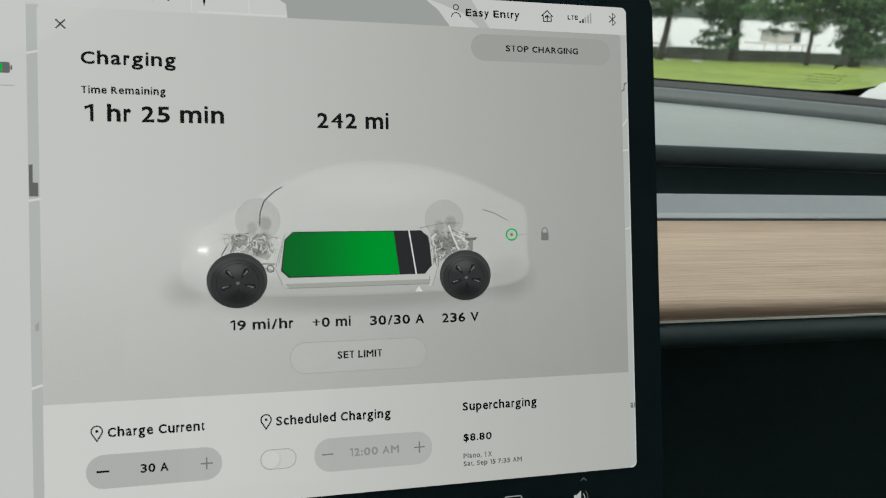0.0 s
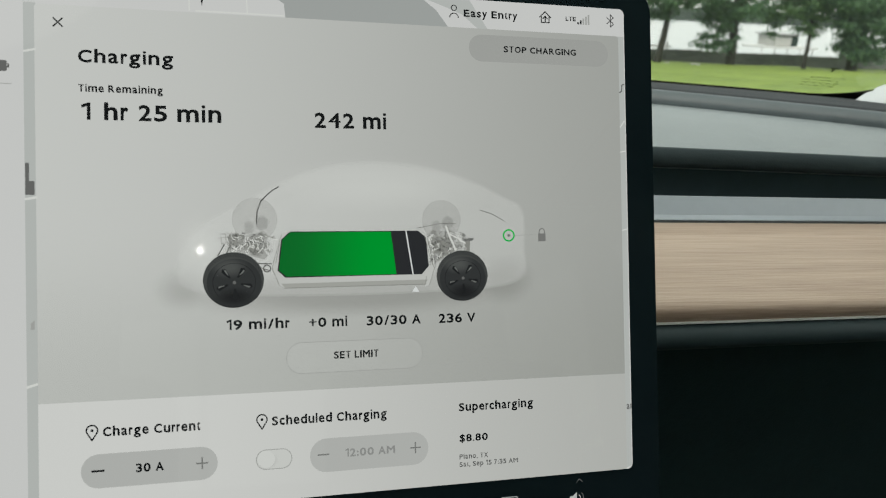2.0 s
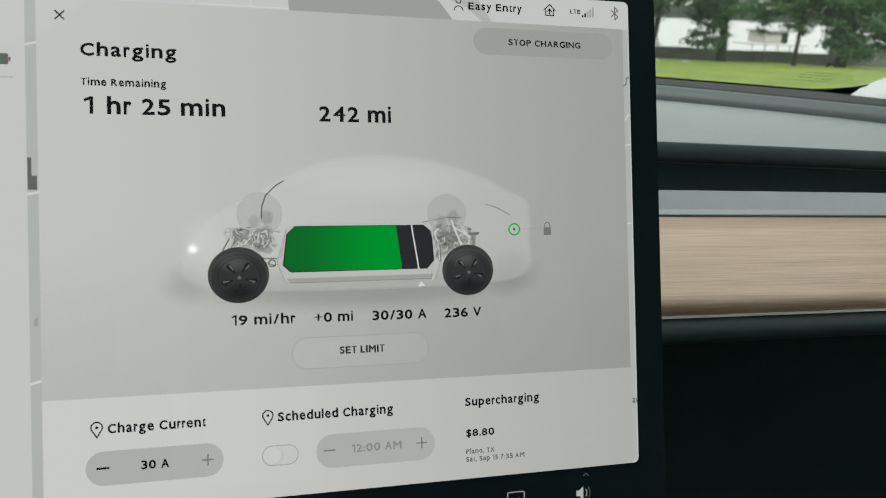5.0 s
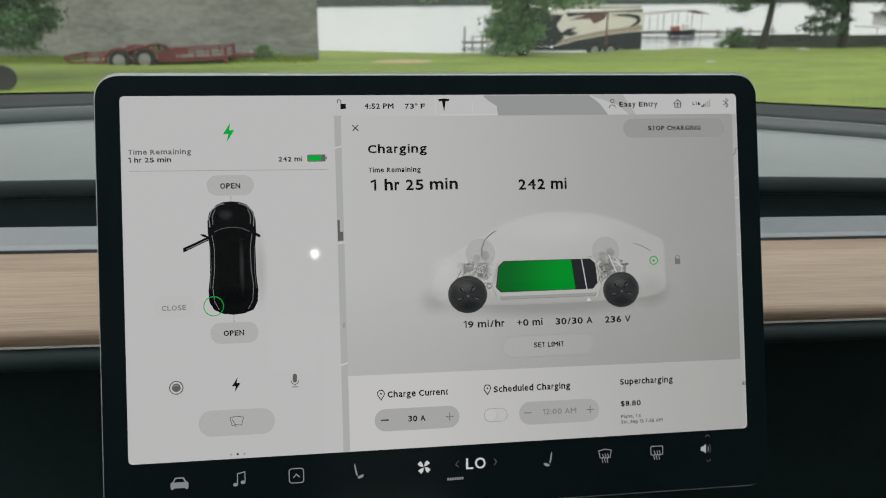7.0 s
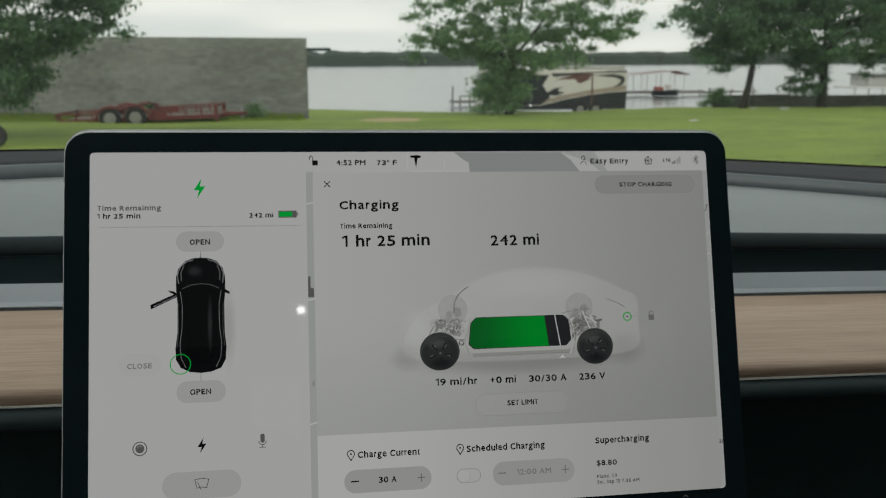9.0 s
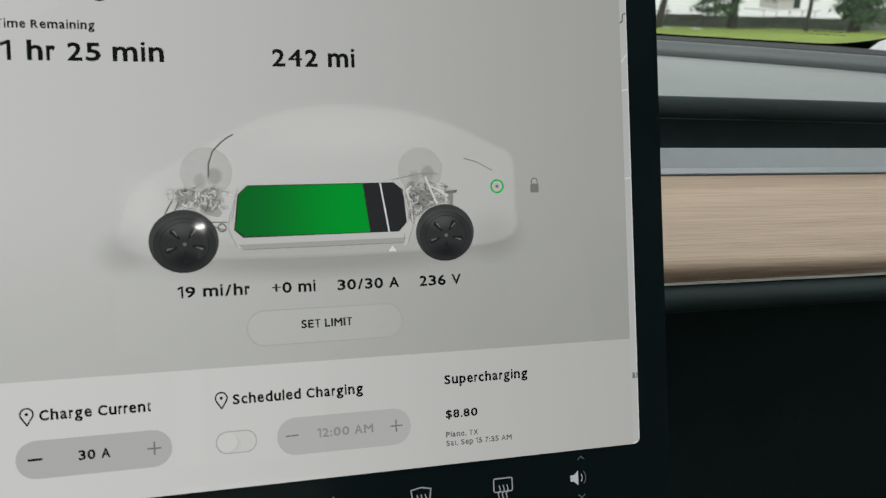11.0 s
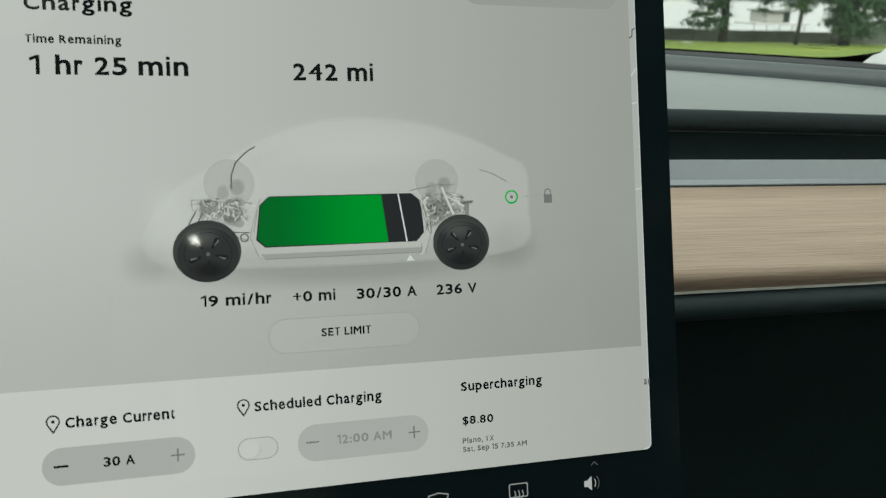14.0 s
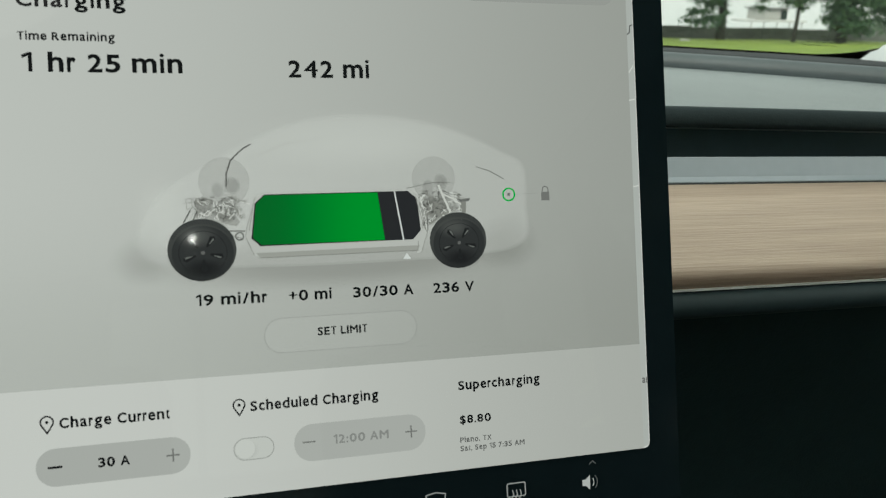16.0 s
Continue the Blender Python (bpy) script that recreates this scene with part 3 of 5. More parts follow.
# widths of the letters of a broad geometric face, in thousandths of its size
ADVANCE = dict(zip("0123456789", (690, 410, 610, 620, 665, 630, 650, 600, 650, 650)))
ADVANCE.update(zip("abcdefghijklmnopqrstuvwxyz", (570, 635, 545, 635, 590, 345, 635, 612, 255, 255, 570, 255, 925, 612, 612, 635, 635, 395, 485, 375, 612, 560, 840, 560, 560, 520)))
ADVANCE.update(zip("ACEFGHILMNOPRSTVX", (765, 720, 630, 615, 760, 735, 290, 580, 870, 760, 805, 655, 690, 620, 630, 730, 710)))
ADVANCE.update(zip(" :/+$.,\u00b0", (300, 265, 470, 620, 640, 255, 260, 400)))
GLYPHS = {}


def glyph(ch):
    """Points and faces of one letter of the built-in font."""
    if ch not in GLYPHS:
        if ch == "1":
            pts = [(0.0, 0.62), (0.20, 0.729), (0.275, 0.729), (0.275, 0.0), (0.20, 0.0), (0.20, 0.645), (0.02, 0.555)]
            GLYPHS[ch] = np.array(pts), [list(range(7))]
        else:
            cu = bpy.data.curves.new("words", "FONT")
            cu.body, cu.resolution_u = ch, 3
            tmp = new("words", cu)
            bpy.context.view_layer.update()
            me = bpy.data.meshes.new_from_object(tmp.evaluated_get(bpy.context.evaluated_depsgraph_get()))
            bpy.data.objects.remove(tmp)
            bpy.data.curves.remove(cu)
            GLYPHS[ch] = np.array([v.co[:2] for v in me.vertices]), [list(q.vertices) for q in me.polygons]
            bpy.data.meshes.remove(me)
    return GLYPHS[ch]


def grown(pts, polys, w_):
    """The outline of a letter moved outwards by w_ all round, for a bolder cut."""
    uses = collections.Counter()
    turned = []
    for f_ in polys:
        area = sum(pts[a][0] * pts[b][1] - pts[b][0] * pts[a][1] for a, b in zip(f_, f_[1:] + f_[:1]))
        f_ = f_ if area > 0 else f_[::-1]
        turned.append(f_)
        for a, b in zip(f_, f_[1:] + f_[:1]):
            uses[min(a, b), max(a, b)] += 1
    normals = collections.defaultdict(list)
    for f_ in turned:
        for a, b in zip(f_, f_[1:] + f_[:1]):
            if uses[min(a, b), max(a, b)] == 1:
                d = pts[b] - pts[a]
                q = math.hypot(*d)
                if q > 1e-9:
                    nrm = np.array((d[1], -d[0])) / q
                    normals[a].append(nrm)
                    normals[b].append(nrm)
    out = pts.copy()
    for k, ns in normals.items():
        m_ = sum(ns) / len(ns)
        q = max(float(m_ @ m_), 0.35)
        out[k] = pts[k] + w_ * m_ / q
    return out


def text(words, u0, u1, base, cap, mat, parent, layer=8, weight=0.037):
    """Words in the built-in font between u0 and u1, standing on `base`, with capitals `cap` mm high."""
    side = 55
    total = sum(ADVANCE[c] for c in words) - 35 * words[:-1].count("r") - 2 * side
    verts, faces, at = [], [], -side
    w_ = weight * cap
    low0, top0 = glyph("x")[0][:, 1].max(), glyph("h")[0][:, 1].max()
    low1, top1 = 0.745 * 0.729, 1.04 * 0.729
    for c in words:
        if c != " ":
            pts, polys = glyph(c)
            lo, hi = pts[:, 0].min(), pts[:, 0].max()
            a, b = u0 + (at + side) / total * (u1 - u0) + w_, u0 + (at + ADVANCE[c] - side) / total * (u1 - u0) - w_
            shaped = []
            for x_, y_ in pts:
                if c.islower() and y_ > 0:
                    # small letters stand about three quarters as high as capitals
                    y_ = y_ * low1 / low0 if y_ <= low0 else low1 + (y_ - low0) * (top1 - low1) / (top0 - low0)
                if c == "i" and y_ > low1 + 0.01:
                    y_ += 0.04
                shaped.append((a + (x_ - lo) / (hi - lo) * (b - a), w_ + y_ / 0.729 * (cap - 2 * w_ if y_ >= 0 else cap)))
            o = len(verts)
            verts += [uv(x_, base - y_, layer) for x_, y_ in grown(np.array(shaped), polys, w_)]
            faces += [[q + o for q in f_] for f_ in polys]
        at += ADVANCE[c] - (35 if c == "r" else 0)
    return part("caption", (verts, [], faces), mat, parent)


display = flat("display", [rrect(0, 0, 323, 182.3, 2.2)], L_LEFT, 0, touchscreen, "lit pale grey display")
# map behind the page
flat("map_strip", [[(105.2, 10), (109.0, 10), (109.0, 182.2), (105.2, 182.2)]], L_MAP, 1, display)
flat("map_header", [[(105.2, 10.6), (109.0, 0.3), (183, 0.3), (190, 10.6)]], L_LEFT, 1, display)
flat("map_lake", [[(182.5, 0.4), (186, 3.5), (190, 6), (190.5, 11), (250.5, 11), (246, 5), (240, 0.4)]], L_MAPDARK, 2, display)
flat("map_lake", [[(240, 0.4), (248, 3), (256, 6.0), (262, 11), (266, 11), (262, 5), (259, 0.4)]], L_MAP, 2, display)
flat("map_edge", [[(319.6, 11), (322.6, 11), (322.6, 181), (319.6, 182)]], L_MAP, 1, display)
flat("map_road", stroke([(105.4, 27), (108.8, 26.2)], 0.7), L_ROAD, 3, display)
flat("map_road", stroke([(105.4, 76), (108.8, 75.4)], 0.8), L_ROAD, 3, display)
flat("map_road", stroke([(105.4, 138), (108.8, 137)], 0.8), L_ROAD, 3, display)
flat("map_road", stroke([(160, 10.4), (190, 10.4)], 0.5), L_ROAD, 3, display)
flat("map_road", stroke([(157.5, 1), (157.8, 10.4)], 0.4), L_ROAD, 3, display)
flat("map_road", stroke([(177, 4), (177.3, 10.6)], 0.4), L_ROAD, 3, display)
flat("map_block", [[(105.4, 64), (106.6, 64), (106.6, 70), (108.2, 70), (108.2, 74.6), (105.4, 74.6)]], L_GREYTEXT, 3, display)
flat("map_block", [[(106.6, 117), (107.8, 116), (107.8, 119), (106.6, 119.2)]], L_LINE, 3, display)
flat("map_road", stroke([(322.4, 30.0), (321.4, 30.4), (321.2, 32.8), (320.2, 33.4)], 0.45), L_GREYTEXT, 3, display)
for a_, b_ in (((320.4, 47), (322.2, 44.6)), ((320.2, 57), (322.4, 56.6)), ((320.4, 88), (322.4, 87.6))):
    flat("map_road", stroke([a_, b_], 0.45), L_ROAD, 3, display)

text("ar", 320.4, 322.8, 158.6, 2.6, L_GREYTEXT, display)
# left column
flat("bolt_icon", [[(53.4, 13.6), (49.7, 19.4), (52.3, 19.4), (51.3, 23.6), (55.3, 17.4), (52.7, 17.4)]], L_GREEN, 4, display)
text("Time Remaining", 3.8, 34.0, 29.3, 2.6, L_GREYTEXT, display)
text("1 hr 25 min", 3.8, 24.2, 33.2, 2.5, L_INK, display)
text("242 mi", 76.8, 88.6, 33.7, 2.5, L_INK, display)
flat("battery_icon", [rrect(91.1, 30.3, 100.3, 33.9, 0.5), [(100.4, 31.4), (101.0, 31.4), (101.0, 32.8), (100.4, 32.8)]], L_GREYTEXT, 4, display)
flat("battery_level", [[(91.6, 30.8), (98.0, 30.8), (98.0, 33.4), (91.6, 33.4)]], L_GREEN, 5, display)
flat("divider", stroke([(4.1, 37.4), (101.5, 38.0)], 0.28), L_LINE, 4, display)
flat("open_button", [rrect(41, 40.1, 64.2, 50.3, 5.0)], L_EDGE, 4, display)
text("OPEN", 47.7, 57.5, 46.9, 2.9, L_INK, display)
flat("close_button", [rrect(14, 99.6, 34, 110.8, 5.4)], lit("display_close", (0.53, 0.53, 0.52)), 4, display)
text("CLOSE", 18.0, 29.6, 107.0, 2.7, L_PALETEXT, display)
flat("open_button", [rrect(41, 114.0, 64.4, 124.6, 5.0)], L_EDGE, 4, display)
text("OPEN", 47.5, 57.5, 120.7, 2.9, L_INK, display)
flat("leader", stroke([(52.7, 50.3), (52.7, 53.6)], 0.2), L_GREYTEXT, 4, display)
flat("leader", stroke([(52.6, 110.0), (52.6, 114)], 0.2), L_GREYTEXT, 4, display)
body = [(45.5, 54.9), (48.8, 53.6), (52.7, 53.3), (56.8, 53.7), (60.3, 55.0), (63.4, 58.5), (64.6, 63), (64.7, 69), (64.1, 76), (64.2, 90), (65.0, 98), (64.6, 104), (62.4, 108), (57.5, 109.8), (52.6, 110.2), (47.5, 109.6), (43.2, 107.5), (40.9, 103.5), (40.6, 98), (41.6, 90), (41.7, 76), (41.0, 69), (41.0, 63), (42.0, 58.8)]
flat("car_picture", [body], L_CARBODY, 5, display)
flat("car_glass", [smooth_loop([(43.8, 69.5), (52.7, 66.6), (62.0, 69.5), (60.4, 78), (60.6, 97), (59.0, 104), (52.7, 106), (46.6, 104), (45.0, 97), (45.2, 78)])], L_CARGLASS, 6, display)
soft_patch("car_sheen", 57.2, 86, 1.6, 17, (0.05, 0.052, 0.055), 0.5, 6.6, display)
soft_patch("car_sheen", 50.0, 60, 5.0, 3.6, (0.05, 0.052, 0.055), 0.45, 6.6, display)
soft_patch("car_shade", 66.0, 88, 5.0, 26, (0.25, 0.25, 0.24), 0.35, 4.4, display)
for m_ in (-1, 1):
    # bright outlines of wings, side windows and tail on both sides of the car
    side_ = lambda pts: [(52.8 + m_ * (a_ - 52.8), b_) for a_, b_ in pts]
    flat("car_highlight", stroke(side_([(63.4, 66.0), (63.9, 61.5), (62.4, 57.6), (59.4, 55.2), (56.4, 54.4)]), 0.42), L_CARSHINE, 7.4, display)
    flat("car_highlight", stroke(side_([(62.0, 64.6), (62.2, 60.6), (60.8, 57.4)]), 0.5), L_GREYTEXT, 7.4, display)
    flat("car_highlight", stroke(side_([(62.6, 70.0), (61.6, 77.0), (61.8, 88.0), (62.8, 96.0), (62.2, 103.0), (60.0, 107.4)]), 0.24), L_CARSHINE, 7.4, display)
    flat("car_highlight", stroke(side_([(63.6, 76.0), (63.4, 88.0), (64.1, 97.0)]), 0.2), L_GREYTEXT, 7.4, display)
    flat("car_highlight", stroke(side_([(52.8, 66.3), (57.4, 66.8), (61.6, 68.6)]), 0.28), L_GREYTEXT, 7.4, display)
flat("car_highlight", stroke([(30.4, 77.0), (36.6, 74.2), (41.2, 72.0)], 0.28), L_CARSHINE, 7.4, display)
flat("mirror", [[(64.6, 69.2), (66.8, 70.6), (66.6, 71.8), (64.4, 71)]], L_CARBODY, 5, display)
flat("open_door", [[(41.4, 70.6), (36, 73), (28.8, 76.2), (29.0, 78.4), (36.5, 74.8), (41.4, 72.6)], [(37.0, 69.4), (39.4, 69.6), (41.4, 70.8), (40.6, 71.4), (38.4, 70.5)]], L_CARBODY, 5, display)
flat("charge_ring", ring_loop(43.0, 105.6, 4.8, 0.45), L_GREEN, 8, display)
flat("camera_icon", ring_loop(23.8, 145.4, 3.2, 0.5), L_GREYTEXT, 4, display)
flat("camera_lens", [disc(23.8, 145.4, 2.1)], L_GREYTEXT, 4, display)
flat("lens_glint", ring_loop(23.8, 145.4, 1.3, 0.3, 200, 320, 10), L_LINE, 5, display)
flat("bolt_icon", [[(53.6, 141.6), (50.8, 146.0), (52.7, 146.0), (52.0, 149.0), (55.0, 144.5), (53.1, 144.5)]], L_INK, 4, display)
flat("microphone_icon", [rrect(80.8, 141.2, 82.9, 145.6, 1.0)] + ring_loop(81.85, 144.6, 1.9, 0.35, 0, 180, 14) + stroke([(81.85, 146.5), (81.85, 147.8)], 0.35) + stroke([(80.4, 147.8), (83.3, 147.8)], 0.35), L_GREYTEXT, 4, display)
flat("wiper_button", [rrect(34.1, 157.6, 71.4, 170.6, 6.3)], L_EDGE, 4, display)
flat("wiper_icon", outline([(49.4, 161.6), (52.7, 161.0), (56.0, 161.6), (55.0, 165.6), (52.7, 165.2), (50.4, 165.6)], 0.35) + stroke([(52.4, 166.4), (50.6, 162.6)], 0.35), L_GREYTEXT, 5, display)
for du, m in ((49.5, L_LINE), (52.7, L_INK), (56.0, L_LINE)):
    flat("page_dot", [disc(du, 180.0, 0.55, n=12)], m, 4, display)

# status line
flat("padlock_icon", [[(108.6, 4.6), (111.4, 4.6), (111.4, 7.2), (108.6, 7.2)]] + stroke([(108.9, 4.6), (108.9, 2.9), (107.9, 2.3), (107.2, 2.9), (107.2, 4.2)], 0.35), L_INK, 8, display)
text("4:52 PM", 120.8, 135.8, 7.2, 2.9, L_INK, display)
text("73° F", 141.7, 152.0, 7.3, 2.8, L_INK, display)
flat("emblem", [[(158.9, 2.4), (162, 2.0), (165.0, 2.4), (164.4, 3.6), (163.0, 3.4), (162.0, 8.8), (161.0, 3.4), (159.5, 3.6)]], L_INK, 8, display)
flat("profile_icon", ring_loop(252.7, 3.9, 1.0, 0.35, n=16) + ring_loop(252.7, 7.6, 1.7, 0.35, 180, 360, 12), L_INK, 8, display)
text("Easy Entry", 256.5, 277.8, 7.0, 2.9, L_INK, display)
flat("home_icon", stroke([(286.9, 5.4), (289.2, 3.2), (291.5, 5.4)], 0.4) + stroke([(287.6, 5.2), (287.6, 7.4), (290.8, 7.4), (290.8, 5.2)], 0.4) + stroke([(289.2, 7.0), (289.2, 5.0)], 0.45) + stroke([(288.3, 5.9), (289.2, 4.9), (290.1, 5.9)], 0.4), L_INK, 8, display)
text("LTE", 297.7, 302.0, 6.2, 1.8, L_INK, display)
flat("signal_bars", [[(302.6 + 1.1 * i, 7.3), (302.6 + 1.1 * i, 6.5 - 0.8 * i), (303.3 + 1.1 * i, 6.5 - 0.8 * i), (303.3 + 1.1 * i, 7.3)] for i in range(2)], L_INK, 8, display)
flat("signal_bars", [[(304.8 + 1.1 * i, 7.3), (304.8 + 1.1 * i, 4.9 - 0.8 * i), (305.5 + 1.1 * i, 4.9 - 0.8 * i), (305.5 + 1.1 * i, 7.3)] for i in range(3)], L_LINE, 8, display)
flat("bluetooth_icon", stroke([(315.2, 3.9), (318.0, 6.4), (316.7, 7.6), (316.7, 2.7), (318.0, 3.9), (315.2, 6.4)], 0.34), L_ICONDARK, 8, display)

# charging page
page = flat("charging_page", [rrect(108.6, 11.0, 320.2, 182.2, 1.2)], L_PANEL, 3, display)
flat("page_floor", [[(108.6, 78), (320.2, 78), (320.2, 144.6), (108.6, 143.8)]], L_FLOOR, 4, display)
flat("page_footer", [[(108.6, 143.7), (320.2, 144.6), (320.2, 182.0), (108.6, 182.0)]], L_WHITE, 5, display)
flat("close_cross", stroke([(114.5, 15.6), (117.3, 18.4)], 0.48) + stroke([(117.3, 15.6), (114.5, 18.4)], 0.48), L_INK, 8, display)
text("Charging", 122.0, 152.3, 30.1, 4.5, L_INK, display)
text("Time Remaining", 122.0, 148.8, 40.0, 2.6, L_INK, display)
for word, w0, w1 in (("1", 122.8, 125.7), ("hr", 129.95, 137.6), ("25", 140.9, 150.1), ("min", 153.4, 168.0)):
    text(word, w0, w1, 49.4, 5.8, L_INK, display, weight=0.036)
text("242 mi", 200.2, 226.2, 50.3, 5.8, L_INK, display, weight=0.036)
flat("stop_button", [rrect(258.3, 13.4, 315.4, 23.6, 5.0)], L_PILL2, 7, display)
text("STOP CHARGING", 272.1, 301.7, 19.7, 2.5, L_INK, display)
soft_patch("body_shadow", 214, 109.5, 72, 10.5, (0.20, 0.20, 0.185), 0.52, 5.2, display, 0.3)
soft_patch("body_shadow", 154, 107, 11, 9, (0.20, 0.20, 0.185), 0.30, 5.4, display)
soft_patch("body_shadow", 271, 106, 14, 11.5, (0.20, 0.20, 0.185), 0.50, 5.6, display)
ghost = [(152.0, 103), (152.6, 97), (156, 90), (163, 83), (172, 78.5), (183, 72), (198, 65), (214, 61.8), (232, 62.2), (248, 65), (262, 70), (272, 75.4), (278.6, 78), (279.6, 86), (279, 96), (280.4, 103), (276, 108), (262, 110), (216, 111), (168, 110), (156, 108)]
for k in range(2):
    flat("body_ghost", [smooth_loop([(216 + (a - 216) * (1 - 0.012 * k), 90 + (b - 90) * (1 - 0.036 * k)) for a, b in ghost])], L_GHOST, 6 + 0.3 * k, display)
flat("window_line", stroke([(186, 76.5), (198, 71.5), (214, 69.0), (232, 69.2), (246, 71.6), (258, 75.6), (268, 79.8)], 0.25), L_EDGE, 7.0, display)
soft_patch("body_glint", 222, 71, 46, 12, (0.62, 0.62, 0.60), 0.30, 7.2, display)
soft_patch("body_glint", 160, 92, 10, 13, (0.62, 0.62, 0.60), 0.35, 7.3, display)
L_FARWHEEL = lit("display_far_wheel", (0.27, 0.27, 0.255), alpha=0.30)
for cu_, cv_, cr in ((178.8, 83.2, 7.8), (246.4, 83.6, 7.5)):
    flat("far_wheel", [disc(cu_, cv_, cr, cr)], L_FARWHEEL, 8, display)
    soft_patch("far_hub", cu_ + 2.4, cv_ + 1.2, 2.8, 3.2, (0.15, 0.15, 0.14), 0.40, 8.8, display, 0.5)
    soft_patch("far_hub", cu_ - 2.0, cv_ + 2.6, 2.4, 3.0, (0.17, 0.17, 0.16), 0.34, 8.85, display, 0.4)
rng = random.Random(7)
L_MECHWHITE = lit("display_mechanism_white", (0.55, 0.55, 0.53))
L_MECHSOFT = lit("display_mechanism_soft", (0.24, 0.24, 0.225), alpha=0.6)


def tangle(u0, v0, u1, v1, tones, seed):
    """Short curved hoses, links and bolts drawn close together."""
    r_ = random.Random(seed)
    for tone, n_, lift in tones:
        fine = []
        for _ in range(n_):
            a, b = r_.uniform(u0, u1), r_.uniform(v0, v1)
            an, turn, le = r_.choice((0.2, 0.5, 1.3, 1.7, 2.4)) + r_.gauss(0, 0.2), r_.gauss(0, 0.3), r_.uniform(0.5, 1.3)
            pts = [(a, b)]
            for _k in range(3):
                a, b, an = a + le * math.cos(an) * 0.6, b + le * math.sin(an) * 0.6, an + turn * 0.5
                pts.append((a, b))
            fine += stroke(pts, r_.uniform(0.12, 0.32))
            if r_.random() < 0.25:
                fine += ring_loop(a, b, r_.uniform(0.3, 0.7), 0.16, n=10)
        tagged(flat("fine_linework", fine, tone, lift, display), kind="stuff")


# front running gear: mount, spring cup, carrier, links, hub shaft
soft_patch("gear_shade", 176, 93, 9.5, 6.5, (0.20, 0.20, 0.185), 0.5, 8.9, display)
flat("mount", outline([(167.2, 88.2), (168.8, 88.0), (169.0, 91.2), (167.4, 91.4)], 0.2) + stroke([(166.4, 89.6), (169.8, 89.2)], 0.2), L_MECH2, 9, display)
flat("hub_carrier", [[(174.6, 92.0), (178.4, 90.6), (181.0, 93.0), (183.2, 95.8), (182.0, 97.2), (177.8, 96.0)]], L_MECHSOFT, 9.2, display)
flat("hub_carrier", [[(176.0, 92.8), (178.6, 92.0), (180.4, 94.4), (178.4, 95.4)]], L_MECH2, 9.6, display)
flat("spring_cup", [[(169.8, 89.4), (175.2, 89.4), (174.4, 92.4), (170.4, 92.4)]], L_MECHSOFT, 9.5, display)
flat("spring_cup", [disc(172.5, 89.3, 2.8, 1.0, 20)], L_MECH2, 9.8, display)
flat("spring_cup", ring_loop(172.5, 89.3, 2.8, 0.25, n=20, squash=0.36) + ring_loop(172.4, 92.2, 2.2, 0.25, n=20, squash=0.4), L_MECH, 10, display)
flat("control_arm", stroke([(166.2, 95.6), (168.4, 91.8)], 0.4) + stroke([(169.0, 95.0), (170.4, 92.2)], 0.35), L_MECH, 10, display)
flat("control_arm", stroke([(173.0, 93.6), (177.0, 90.6), (181.6, 88.8), (186.4, 90.4)], 0.4), L_MECHWHITE, 10.2, display)
flat("control_arm", stroke([(180.2, 89.0), (182.4, 92.4), (183.6, 94.6)], 0.5), L_MECH2, 10.2, display)
flat("shaft", stroke([(179.8, 98.6), (184.4, 98.8)], 0.35) + ring_loop(182.8, 100.4, 1.2, 0.4, n=14) + stroke([(180.4, 100.0), (184.0, 101.4)], 0.25), L_MECH, 10.3, display)
tangle(176.5, 87.8, 183.0, 94.5, ((L_MECH, 34, 10.4), (L_MECH2, 34, 10.6), (L_MECHWHITE, 15, 10.8)), 7)
tangle(169.5, 87.6, 176.5, 93.5, ((L_MECH, 16, 10.4), (L_MECH2, 26, 10.6), (L_MECHWHITE, 14, 10.8)), 8)
# rear running gear: casing, links, tall strut with its bracket
soft_patch("gear_shade", 248.4, 94, 9.0, 8.0, (0.20, 0.20, 0.185), 0.5, 8.9, display)
flat("motor_casing", [disc(246.4, 93.2, 4.6, 3.8, 18, 0.4)], L_MECHSOFT, 9, display)
flat("motor_casing", [disc(245.6, 93.4, 3.0, 2.4, 18)], L_MECH2, 9.2, display)
flat("motor_end", [disc(245.1, 94.6, 0.7, 0.7, 12)], L_MECH, 10, display)
flat("motor_end", [disc(244.0, 92.0, 0.5, 0.5, 12)], L_MECH, 10, display)
flat("strut", [[(255.4, 91.2), (257.4, 91.0), (257.0, 96.2), (255.0, 96.0)]], L_MECH2, 10, display)
flat("strut", [[(254.8, 90.8), (258.8, 90.4), (258.4, 91.4), (255.2, 91.6)]], L_GREYTEXT, 10.2, display)
for bend in range(4):
    d_ = 0.9 * bend
    flat("hose", stroke([(239.9 + d_, 90.4 + 0.3 * bend), (240.9 + d_, 94.0), (241.8 + d_ * 0.7, 98.0), (242.8 + d_ * 0.3, 101.0)], 0.28), (L_MECHWHITE, L_MECH2, L_MECHWHITE, L_MECH)[bend], 10.2, display)
flat("control_arm", stroke([(248.0, 86.0), (249.6, 90.2), (251.6, 94.8)], 0.75), L_MECHWHITE, 11.2, display)
flat("control_arm", stroke([(249.6, 89.0), (252.4, 90.4), (255.4, 92.4)], 0.5), L_MECHWHITE, 11.2, display)
flat("control_arm", stroke([(244.8, 98.6), (248.2, 95.8), (252.0, 94.6)], 0.6), L_MECH2, 11, display)
tangle(241.0, 87.2, 250.0, 98.0, ((L_MECH, 60, 10.4), (L_MECH2, 60, 10.6), (L_MECHWHITE, 24, 10.8)), 9)
